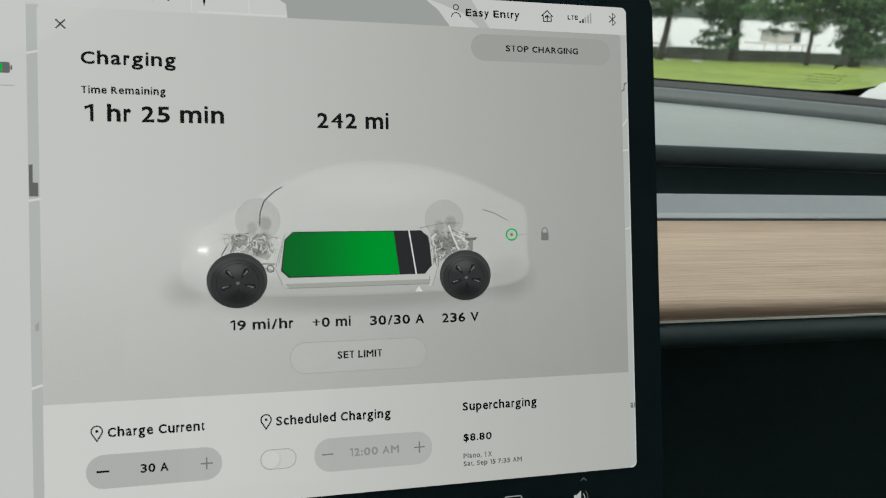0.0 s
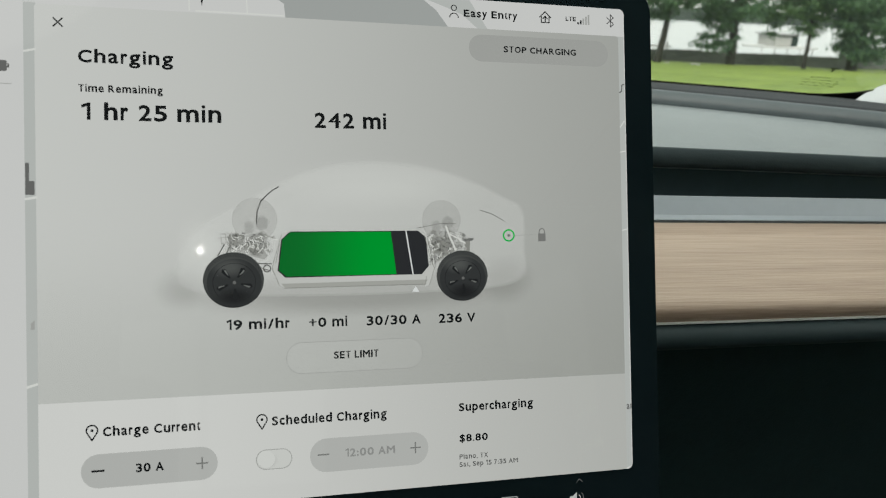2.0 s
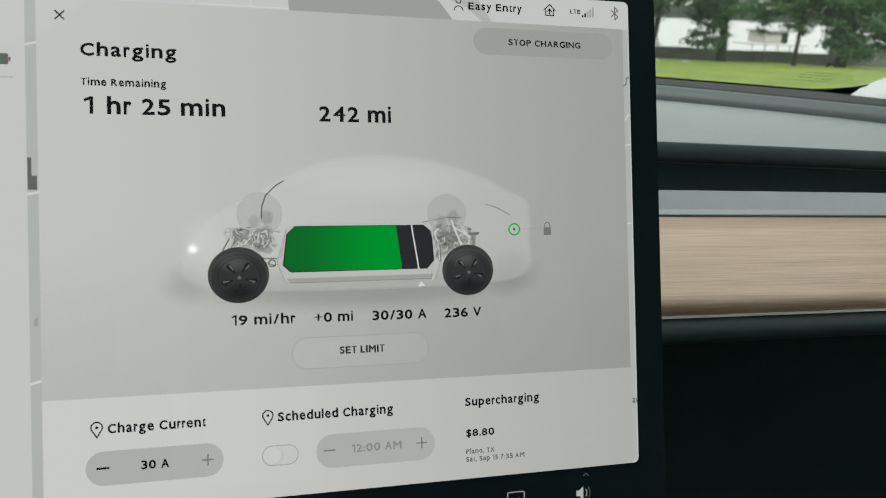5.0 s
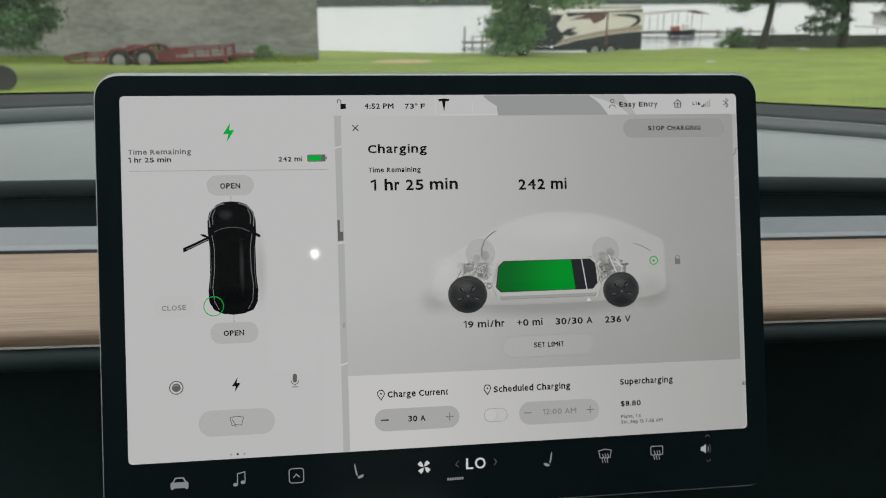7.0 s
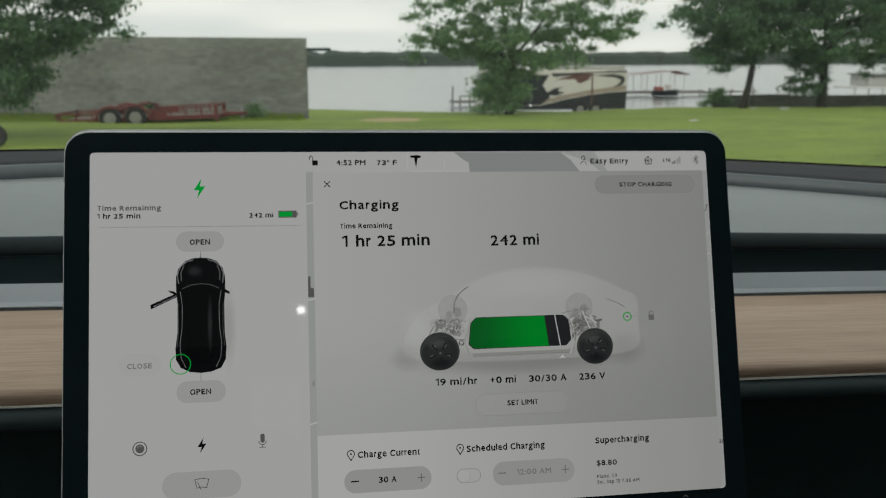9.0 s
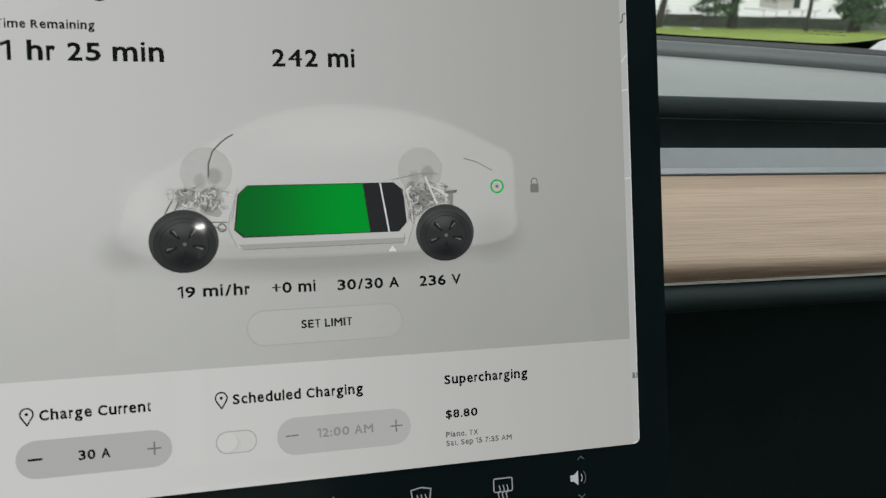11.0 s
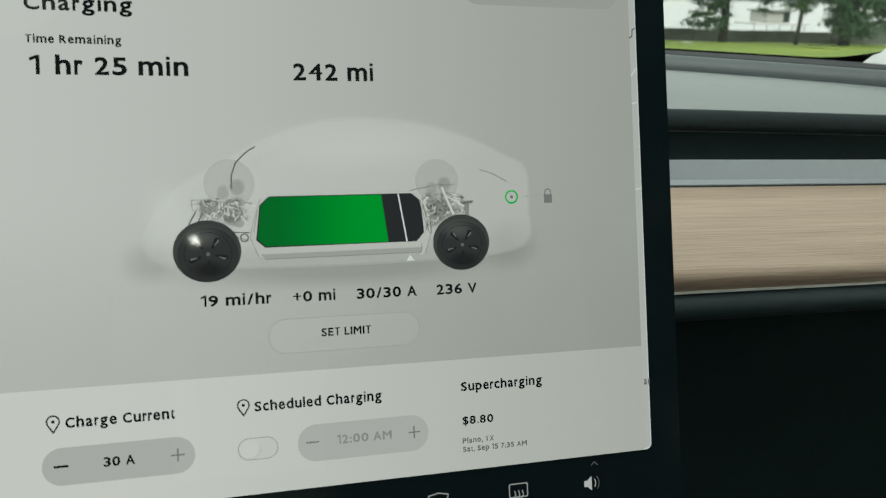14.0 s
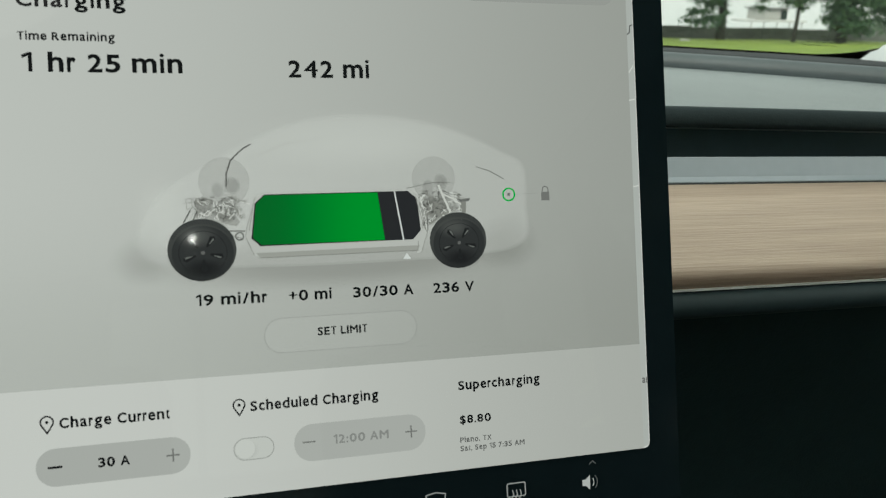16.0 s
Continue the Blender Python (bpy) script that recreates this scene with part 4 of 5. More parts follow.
tangle(250.0, 88.0, 255.0, 94.0, ((L_MECH, 16, 10.4), (L_MECH2, 18, 10.6), (L_MECHWHITE, 10, 10.8)), 10)
flat("cable", stroke([(179.4, 84.6), (179.6, 80.5), (181, 76.6), (183.6, 74.0), (185.2, 72.7), (187.2, 71.6)], 0.42), L_MECH, 11, display)
flat("cable", stroke([(261.4, 80.0), (266, 81.4), (271.0, 84.2)], 0.22) + stroke([(237, 86.6), (246, 84.9), (252, 85)], 0.2), L_MECH, 10, display)
flat("pack_frame", [[(190.0, 87.0), (188.0, 88.4), (185.0, 98.4), (184.6, 100.6), (187.0, 106.4), (188.8, 107.4), (190.4, 104.0), (187.4, 101.0), (189.0, 90.4)]], L_SILVER, 9.8, display)
flat("pack_frame", [[(238.2, 87.2), (239.8, 89.4), (242.4, 99.8), (243.4, 101.4), (241.2, 107.8), (239.8, 108.2), (238.8, 104.0), (241.0, 100.6), (239.8, 90.2)]], L_SILVER, 9.8, display)
flat("frame_line", stroke([(188.0, 88.4), (185.0, 98.4), (184.6, 100.6), (187.0, 106.4)], 0.2) + stroke([(187.2, 92.0), (185.8, 98.6)], 0.18) + stroke([(188.8, 107.5), (239.8, 107.3)], 0.25), L_MECH2, 12.4, display)
flat("frame_line", stroke([(239.8, 89.4), (242.4, 99.8), (243.4, 101.4), (241.2, 107.8)], 0.2) + stroke([(240.2, 104.4), (239.9, 107.6)], 0.2), L_MECH2, 12.4, display)
flat("pack_side", [[(184.8, 101.2), (187.0, 105.2), (188.8, 107.4), (239.8, 107.2), (241.8, 104.0), (242.8, 99.0), (241.2, 100.6), (238.5, 103.7), (189.0, 104.0), (186.4, 101.6)]], L_SILVER, 10, display)
flat("pack_side", [[(187.6, 105.9), (188.8, 107.4), (239.8, 107.2), (240.8, 105.6)]], L_SILVER2, 11, display)
flat("pack_rim", [[(190.6, 87.1), (187.4, 90.1), (185.9, 101.5), (188.8, 104.2), (238.7, 104.0), (241.7, 100.8), (240.8, 89.8), (237.5, 87.1)]], L_SILVER, 11, display)
flat("pack_top", [[(190.8, 87.5), (187.8, 90.3), (186.4, 101.3), (189.1, 103.8), (238.5, 103.6), (241.2, 100.6), (240.3, 90.0), (237.3, 87.5)]], L_BATDARK, 12, display)
flat("charge_level", [[(191.0, 87.8), (188.2, 90.4), (186.9, 101.1), (189.4, 103.4), (229.0, 103.4), (227.1, 87.8)]], L_GREENBAR, 13, display)
flat("limit_line", stroke([(232.8, 87.7), (235.2, 103.4)], 0.5), L_WHITEINK, 13, display)
flat("limit_arrow", [[(236.1, 108.0), (237.5, 110.0), (234.7, 110.0)]], L_WHITEINK, 13, display)
for cu_, cv_, ru, rv in ((171.4, 104.2, 10.3, 9.7), (254.0, 104.5, 9.9, 9.4)):
    flat("tyre", [disc(cu_, cv_, ru, rv, 40)], L_TYRE, 12, display)
    flat("rim", [disc(cu_ + 0.2, cv_ + 0.9, ru * 0.90, rv * 0.86, 40)], L_TYRE2, 13, display)
    p = lambda ang, r: (cu_ + 0.2 + r * ru * math.cos(ang), cv_ + 0.9 + r * rv * math.sin(ang))
    for i in range(5):
        a = math.tau * i / 5 + 0.25
        gap = [p(a - 0.12, 0.22), p(a - 0.16, 0.56), p(a + 0.02, 0.62), p(a + 0.17, 0.55), p(a + 0.12, 0.22)]
        flat("spoke_gap", [gap], L_TYRE3, 14, display)
        if i in (0, 2, 3, 4):
            flat("spoke_glint", [[p(a + 0.02, 0.32), p(a + 0.02, 0.56), p(a + 0.14, 0.53), p(a + 0.09, 0.34)]], L_TYRE4, 15, display)
    tread = []
    for k in range(26):
        a = radians(205 + 5.2 * k)
        tread += stroke([(cu_ + ru * 0.985 * math.cos(a), cv_ + rv * 0.985 * math.sin(a)), (cu_ + ru * 0.90 * math.cos(a + 0.06), cv_ + 0.3 + rv * 0.87 * math.sin(a + 0.06))], 0.22)
    tagged(flat("tread", tread, L_TYRE2, 12.5, display), kind="stuff")
    soft_patch("wheel_sheen", cu_ - 1.5, cv_ - 4.4, ru * 0.75, rv * 0.45, (0.12, 0.125, 0.12), 0.45, 13.4, display)
    soft_patch("wheel_shade", cu_ + 0.4, cv_ + 6.0, ru * 0.8, rv * 0.42, (0.004, 0.004, 0.005), 0.6, 13.6, display)
    flat("rim_edge", ring_loop(cu_ + 0.2, cv_ + 0.9, ru * 0.70, 0.16, n=30, squash=rv / ru), L_TYRE3, 13.8, display)
    flat("rim_glint", [disc(cu_ + 0.2, cv_ + 0.9, 0.6, 0.6, 12)], L_GREYTEXT, 15, display)
flat("port_ring", ring_loop(272.7, 89.6, 2.1, 0.56, n=28), L_GREEN, 9, display)
flat("port_dot", [disc(272.7, 89.6, 0.55, n=10)], L_GREYTEXT, 9, display)
flat("port_line", stroke([(275.2, 89.6), (283.5, 89.4)], 0.18), L_LINE, 9, display)
flat("padlock_icon", [[(284.6, 89.0), (287.6, 89.0), (287.6, 92.0), (284.6, 92.0)]] + ring_loop(286.1, 88.2, 1.05, 0.38, 180, 360, 12) + stroke([(285.05, 88.2), (285.05, 89.1)], 0.38) + stroke([(287.15, 88.2), (287.15, 89.1)], 0.38), L_MIDTEXT, 9, display)
text("19 mi/hr", 168.8, 190.4, 121.6, 3.6, L_INK, display)
text("+0 mi", 197.2, 210.8, 121.7, 3.6, L_INK, display)
text("30/30 A", 217.8, 237.9, 121.8, 3.6, L_INK, display)
text("236 V", 244.8, 258.9, 121.9, 3.6, L_INK, display)
flat("limit_fill", [rrect(189.1, 127.0, 238.4, 138.0, 5.3, 8)], lit("display_limit_fill", (0.58, 0.58, 0.565), alpha=0.10), 7.5, display)
flat("limit_button", outline(rrect(189.1, 127.0, 238.4, 138.0, 5.3, 8), 0.26), L_PILL2, 8, display)
text("SET LIMIT", 205.8, 222.0, 133.3, 2.8, L_INK, display)


def pin(u, v):
    flat("pin_icon", ring_loop(u, v - 0.6, 1.75, 0.45, 145, 395, 20) + stroke([(u - 1.45, v + 0.4), (u, v + 2.7), (u + 1.45, v + 0.4)], 0.45) + [disc(u, v - 0.6, 0.5, n=10)], L_INK, 8, display)


pin(125.0, 154.0)
text("Charge Current", 128.4, 159.6, 155.6, 3.3, L_INK, display)
flat("current_button", [rrect(121.4, 161.4, 165.2, 172.8, 5.6)], L_PILL, 7, display)
flat("minus", stroke([(124.9, 167.0), (128.5, 167.0)], 0.68), L_INK, 8, display)
flat("plus", stroke([(158.2, 167.0), (161.9, 167.0)], 0.5) + stroke([(160.05, 165.1), (160.05, 168.9)], 0.5), L_MIDTEXT, 8, display)
text("30 A", 138.6, 147.5, 168.4, 3.1, L_INK, display)
pin(180.3, 154.0)
text("Scheduled Charging", 183.7, 224.6, 155.7, 3.3, L_INK, display)
flat("toggle_track", [rrect(178.2, 164.1, 190.4, 170.9, 3.3)], lit("display_toggle_track", (0.53, 0.53, 0.515)), 7, display)
soft_patch("knob_shade", 182.0, 168.0, 4.2, 3.4, (0.40, 0.40, 0.39), 0.4, 7.3, display, 0.5)
flat("toggle_knob", [disc(181.6, 167.4, 3.0, n=24)], lit("display_toggle_knob", (0.56, 0.56, 0.545)), 7.6, display)
flat("toggle", outline(rrect(178.2, 164.1, 190.4, 170.9, 3.3), 0.3), L_LINE, 8, display)
flat("time_button", [rrect(196.8, 161.6, 240.0, 173.6, 5.8)], L_PILL, 7, display)
flat("minus", stroke([(199.6, 167.3), (203.4, 167.3)], 0.5), L_MIDTEXT, 8, display)
flat("plus", stroke([(233.2, 167.3), (237.0, 167.3)], 0.45) + stroke([(235.1, 165.4), (235.1, 169.2)], 0.5), L_MIDTEXT, 8, display)
text("12:00 AM", 209.4, 227.5, 168.7, 3.0, L_PALETEXT, display)
text("Supercharging", 251.9, 281.2, 155.1, 3.2, L_INK, display)
text("$8.80", 252.0, 263.0, 166.5, 2.9, L_INK, display)
text("Plano, TX", 251.8, 262.9, 172.9, 1.9, L_GREYTEXT, display)
text("Sat, Sep 15 7:35 AM", 251.8, 274.8, 175.8, 1.9, L_GREYTEXT, display)

# control bar under the page, on the black glass
flat("car_icon_screen", [[(21.4, 192.2), (22.5, 190.5), (25.7, 190.5), (26.8, 192.2)]], M_BEZEL, 3, display)
flat("car_icon", [[(19.8, 195.2), (19.8, 192.6), (20.9, 191.9), (22.0, 189.9), (26.2, 189.9), (27.3, 191.9), (28.4, 192.6), (28.4, 195.2), (27.6, 196.0), (26.6, 195.2), (21.6, 195.2), (20.6, 196.0)]], L_GREYINK, 2, display)
flat("music_icon", [disc(51.2, 195.2, 1.2, 0.9, 14), disc(54.9, 194.2, 1.2, 0.9, 14)] + stroke([(52.2, 195.2), (52.2, 189.9), (55.9, 189.0), (55.9, 194.2)], 0.5), L_GREYINK, 2, display)
flat("launcher_icon", outline(rrect(77.7, 189.0, 84.9, 196.2, 1.5), 0.5) + stroke([(79.8, 193.4), (81.3, 191.9), (82.8, 193.4)], 0.5), L_GREYINK, 2, display)
for su, s in ((112.4, 1), (211.9, -1)):
    flat("seat_icon", [smooth_loop([(su - 2.2 * s, 188.4), (su - 1.5 * s, 188.5), (su - 0.6 * s, 193.0), (su - 0.2 * s, 194.6), (su - 1.2 * s, 194.6)], 2), smooth_loop([(su - 0.6 * s, 195.8), (su - 0.2 * s, 194.8), (su + 2.9 * s, 193.8), (su + 2.5 * s, 195.4), (su + 0.4 * s, 196.2)], 2)], L_GREYINK, 2, display)
blades = []
for i in range(4):
    a = math.tau * i / 4 + 0.4
    blades.append([(146.1 + r * math.cos(a + d), 192.3 + r * math.sin(a + d)) for r, d in ((0.3, 0), (2.2, -0.2), (3.7, 0.05), (3.6, 0.65), (2.1, 0.75))])
flat("fan_icon", blades, L_WHITEINK, 2, display)
flat("arrow", stroke([(164.0, 190.3), (162.6, 191.9), (164.0, 193.5)], 0.35), L_DIMINK, 2, display)
text("LO", 168.0, 178.3, 194.9, 6.0, L_WHITEINK, display, layer=2, weight=0.02)
flat("arrow", stroke([(182.8, 190.3), (184.2, 191.9), (182.8, 193.5)], 0.35), L_DIMINK, 2, display)
flat("tiny_writing", [[(158.0 + 1.25 * i, 198.7), (158.9 + 1.25 * i, 198.7), (158.9 + 1.25 * i, 200.0), (158.0 + 1.25 * i, 200.0)] for i in range(7)], L_GREYINK, 2, display)
for du in (242.7, 271.3):
    frame_loop = [(du - 3.4, 189.6), (du, 188.9), (du + 3.4, 189.6), (du + 2.8, 193.4), (du - 2.8, 193.4)] if du < 250 else rrect(du - 3.3, 189.0, du + 3.3, 193.6, 0.6)
    flat("defrost_icon", outline(frame_loop, 0.45) + [q for k in (-1.4, 0, 1.4) for q in stroke([(du + k, 191.4), (du + k + 0.4, 192.9), (du + k - 0.4, 194.4), (du + k, 196.0)], 0.4)], L_GREYINK, 2, display)
flat("volume_icon", [[(296.0, 190.9), (297.2, 190.9), (298.9, 189.4), (298.9, 194.6), (297.2, 193.1), (296.0, 193.1)]], L_SPEAKER, 2, display)
flat("volume_icon", ring_loop(298.4, 192.0, 2.0, 0.3, -42, 42, 8), L_SPEAKER, 2, display)
flat("volume_icon", ring_loop(298.4, 192.0, 3.3, 0.3, -42, 42, 8), L_DIMINK, 2, display)
flat("arrow", stroke([(298.9, 185.6), (300.1, 184.5), (301.3, 185.6)], 0.3) + stroke([(298.9, 198.0), (300.1, 199.1), (301.3, 198.0)], 0.3), L_DIMINK, 2, display)


# ---- outdoors ----
def crown(centres, leaves, size, seed, flat_z=0.62):
    """Clumps (x, y, z, radius) filled with single leaves, as one mesh."""
    r = np.random.default_rng(seed)
    vol = np.array([c[3] ** 2.2 for c in centres])
    pick = r.choice(len(centres), leaves, p=vol / vol.sum())
    c = np.array(centres)[pick]
    d = r.normal(size=(leaves, 3))
    d /= np.linalg.norm(d, axis=1)[:, None]
    rad = c[:, 3] * np.clip(np.abs(r.normal(0.0, 0.6, leaves)), 0, 1.15)
    p = c[:, :3] + d * rad[:, None] * np.array([1.15, 1.15, flat_z])
    a = r.normal(size=(leaves, 3))
    a /= np.linalg.norm(a, axis=1)[:, None]
    b = np.cross(a, r.normal(size=(leaves, 3)))
    b /= np.linalg.norm(b, axis=1)[:, None]
    s = size * r.uniform(0.6, 1.3, leaves)[:, None]
    quad = np.stack([p - a * s, p - b * s * 0.55, p + a * s, p + b * s * 0.55], 1).reshape(-1, 3)
    return quad.tolist(), [], np.arange(leaves * 4).reshape(-1, 4).tolist()


def clumps(box_, count, radius, seed, keep=None):
    r = np.random.default_rng(seed)
    out = []
    while len(out) < count:
        p = [r.uniform(box_[i], box_[i + 3]) for i in range(3)]
        if keep is None or keep(*p):
            out.append((*p, radius * r.uniform(0.55, 1.3)))
    return out


def limbs(base, fork, ends, r0, bm=None):
    bm = tube([base, tuple((Vector(base) + Vector(fork)) / 2 + Vector((0.05, 0, 0))), fork], [r0 * 1.25, r0, r0 * 0.85], 10, bm)
    for i, e in enumerate(ends):
        mid = (Vector(fork) + Vector(e)) / 2 + Vector((0, 0, 0.25 * (1 + i % 2)))
        tube([fork, tuple(mid), e], [r0 * 0.5, r0 * 0.26, r0 * 0.07], 7, bm)
    return bm


def tree(label, base, fork, ends, r0, cl, leaves, size, mat, seed):
    t = thing("tree", label, "tree", pose(*base))
    rel = lambda p: tuple(Vector(p) - Vector(base))
    part("trunk", limbs((0, 0, -0.15), rel(fork), [rel(e) for e in ends], r0), M_BARK, t, "dark rough bark", smooth=True)
    part("crown", crown([(*rel(c[:3]), c[3]) for c in cl], leaves, size, seed), mat, t, "dense green leaves")
    return t


# middle tree, with a bushy foot
bz = ground_z(6.6, 30)
cl = clumps((2.9, 28.0, 1.1, 12.0, 32.0, 7.0), 330, 0.40, 3, lambda x, y, z: ((x - 7.0) / 4.7) ** 2 + ((z - 4.0) / 3.1) ** 2 < 1)
cl += clumps((3.0, 29, 1.3, 6.0, 31, 2.4), 26, 0.40, 5) + clumps((7.6, 29, 2.0, 11.6, 31, 3.0), 40, 0.34, 6)
cl += clumps((5.5, 29.2, 0.2, 7.6, 30.8, 2.2), 36, 0.42, 8)
cl += clumps((5.25, 28.9, bz + 0.2, 7.1, 30.6, 0.7), 46, 0.36, 7)
cl = [(x_ + 0.25, *q) for x_, *q in cl]
tree("spreading green tree with a bushy foot on the lawn", (6.85, 30, bz), (6.95, 30, 1.2), [(3.6, 29.6, 2.6), (9.5, 30, 3.4), (6.2, 30.6, 4.8), (11.3, 29.8, 2.9), (7.8, 30.4, 5.2)], 0.17, cl, 88000, 0.062, M_LEAF, 11)
# two trees by the low wall
for i, (x, y, lean, lx0, lx1, low) in enumerate(((21.75, 39.5, 0.9, 18.9, 25.0, 1.6), (26.3, 39.5, -0.3, 21.8, 31.5, 1.2))):
    bz = ground_z(x, y)
    cl = clumps((lx0, y - 2.5, low, lx1, y + 2.5, 8.5), 300 + 90 * i, 0.62, 20 + i, lambda a, b, c: ((a - (lx0 + lx1) / 2) / ((lx1 - lx0) / 2)) ** 2 + ((c - 4.8) / 3.8) ** 2 < 1)
    if i:
        cl += clumps((24.5, y - 1, -0.5, 26.1, y + 1, 2.4), 75, 0.42, 31) + clumps((28, y - 1, 0.4, 32, y + 1, 2.2), 16, 0.5, 33)
    else:
        cl += clumps((19.2, y - 1, 0.7, 21.8, y + 1, 2.2), 16, 0.6, 32) + clumps((17.3, y - 1, 2.8, 19.0, y + 1, 3.6), 6, 0.42, 34)
    tree("dark leafy shade tree on the lawn by the low wall", (x, y, bz), (x + lean * 0.5, y, 1.5), [(x - 2.4, y, 3.2), (x + 2.6, y + 0.5, 3.6), (x + lean, y, 5.5), (x + 1.4, y - 1, 2.6)], 0.17 + 0.06 * i, cl, 85000, 0.085, M_LEAF_DARK, 40 + i)
# tree further along the wall
x, y = 32.5, 37.5
bz = ground_z(x, y)
cl = clumps((28.5, y - 2, 0.9, 42, y + 2, 7.5), 400, 0.62, 51, lambda a, b, c: ((a - 35.3) / 6.8) ** 2 + ((c - 4.2) / 3.5) ** 2 < 1)
cl += clumps((29.5, y - 1.5, -0.1, 39, y + 1.5, 2.6), 60, 0.7, 53, lambda a, b, c: c > 0.9 - (a - 31) * 0.14)
cl += clumps((31.2, y - 1.4, -0.35, 33.0, y + 0.6, 2.4), 60, 0.45, 54) + clumps((31.6, y - 1.6, -0.7, 35.4, y + 0.4, 2.4), 70, 0.5, 55)
tree("broad tree with a thick dark trunk by the low wall", (x, y, bz), (x + 0.1, y, 1.4), [(x - 2.5, y, 3.0), (x + 3.0, y, 2.8), (x + 0.5, y, 5.0)], 0.27, cl, 115000, 0.10, M_LEAF_DARK, 52)
# slender tree between the two
x, y = 30.1, 38.3
bz = ground_z(x, y)
cl = clumps((27.6, y - 1.2, 1.3, 32.4, y + 1.2, 4.6), 90, 0.42, 56) + clumps((29.6, y - 0.5, 0.4, 30.8, y + 0.5, 1.6), 8, 0.3, 57)
tree("slender shade tree by the low wall", (x, y, bz), (x + 0.05, y, 1.5), [(x - 1.4, y, 2.6), (x + 1.5, y, 2.8), (x + 0.2, y, 3.8)], 0.11, cl, 26000, 0.085, M_LEAF, 58)
# near tree whose branches hang in over the wall's end
x, y = -9.6, 15.5
bz = ground_z(x, y)
cl = clumps((-9.4, 14.2, 0.35, -3.9, 16.8, 5.0), 270, 0.38, 61, lambda a, b, c: c > 0.5 + max(0, (a + 6.0)) * 0.75 and c < 5 and a < -3.9 + (c - 2.2) * 0.25)
cl += clumps((-8.6, 14.6, 0.3, -5.2, 16.2, 1.7), 48, 0.36, 62) + clumps((-4.9, 15, 1.5, -3.6, 16, 3.4), 16, 0.30, 63)
tree("near leafy tree with low hanging branches", (x, y, bz), (x + 0.3, y, 1.5), [(-6.5, 15.5, 1.6), (-5.0, 15.4, 2.4), (-7.0, 15.8, 3.4), (-11.5, 15.5, 3.4)], 0.22, cl, 115000, 0.046, M_LEAF_DARK, 64)

# concrete block wall: core now, blocks at the end of the file
WALL = pose(-0.74, 25.5, -0.75, 0, 0.5, -4.3)
block_wall = thing("wall_lakeside", "tall weathered grey concrete block wall on the lawn", "block wall", WALL, kind="structure")
part("wall_core", box(-15.0, 0.02, 0, -0.015, 0.185, 2.66), M_JOINT, block_wall, "grey mortar joints")
roof = thing("shed_eave", "thin dark flat eave jutting out behind the block wall", "eave", pose(-0.9, 25.9, 1.53))
part("eave", box(0, -0.1, 0, 0.95, 0.6, 0.09, 0.01), M_DARK, roof)

# red trailer
TR = pose(-3.26, 24.0, ground_z(-5.5, 24.0), 0, -1.6, 0)
trailer = thing("utility_trailer", "rusty red flatbed utility trailer with two axles parked on the grass", "trailer", TR)
part("deck", box(-4.25, -0.9, 0.20, 0, 0.9, 0.25, 0.01), M_PLANK, trailer, "grey plank deck")
rail_z = lambda x: 0.50 + 0.018 * x
for y0 in (-0.95, 0.9):
    part("side_beam", box(-4.28, y0, 0.15, 0.02, y0 + 0.05, 0.27, 0.006), M_RED, trailer)
    bm = bmesh.new()
    for x_ in (-4.28, 0.02):
        for a, b in ((0, -0.045), (0.05, -0.045), (0.05, 0), (0, 0)):
            bm.verts.new((x_, y0 + a, rail_z(x_) + b))
    bm.verts.ensure_lookup_table()
    for k in range(4):
        bm.faces.new([bm.verts[q] for q in (k, (k + 1) % 4, 4 + (k + 1) % 4, 4 + k)])
    bm.faces.new(bm.verts[:4])
    bm.faces.new(bm.verts[4:])
    bmesh.ops.recalc_face_normals(bm, faces=bm.faces)
    part("top_rail", bm, M_RED, trailer)
    for i in range(11):
        x_ = -4.26 + 0.425 * i
        part("post", box(x_, y0 + 0.004, 0.27, x_ + 0.045, y0 + 0.046, rail_z(x_) - 0.04), M_RED, trailer)
    arch = [(-3.28, 0.20), (-3.20, 0.42), (-3.04, 0.54), (-2.86, 0.575), (-2.66, 0.55), (-2.55, 0.51), (-2.42, 0.56), (-2.19, 0.585), (-1.98, 0.54), (-1.84, 0.40), (-1.78, 0.20)]
    part("fender", tube([(a, y0 - 0.10, b) for a, b in arch], [0.045] * len(arch), 6), M_RED, trailer)
    part("side_plate", box(-1.80, y0 - 0.004, 0.27, -1.35, y0 + 0.03, 0.455), M_RED, trailer, "solid red panel by the wheels")
part("front_beam", box(-0.03, -0.95, 0.12, 0.04, 0.95, 0.24, 0.006), M_RED, trailer)
part("front_rail", box(-0.03, -0.95, 0.455, 0.03, 0.95, 0.505, 0.006), M_RED, trailer)
for y0 in (-0.95, 0.87):
    part("corner_post", box(-0.05, y0 - 0.01, -0.02, 0.04, y0 + 0.09, 0.51, 0.006), M_RED, trailer)
    part("tail_post", box(-4.36, y0, 0.02, -4.29, y0 + 0.08, 0.44, 0.006), M_RED, trailer)
part("tail_beam", box(-4.36, -0.95, 0.06, -4.29, 0.95, 0.16, 0.006), M_RED, trailer)
part("tail_rail", box(-4.35, -0.95, 0.39, -4.30, 0.95, 0.435, 0.006), M_RED, trailer)
part("tongue", tube([(0, 0.6, 0.20), (0.75, 0.03, 0.20)], [0.045, 0.045], 6), M_RED, trailer)
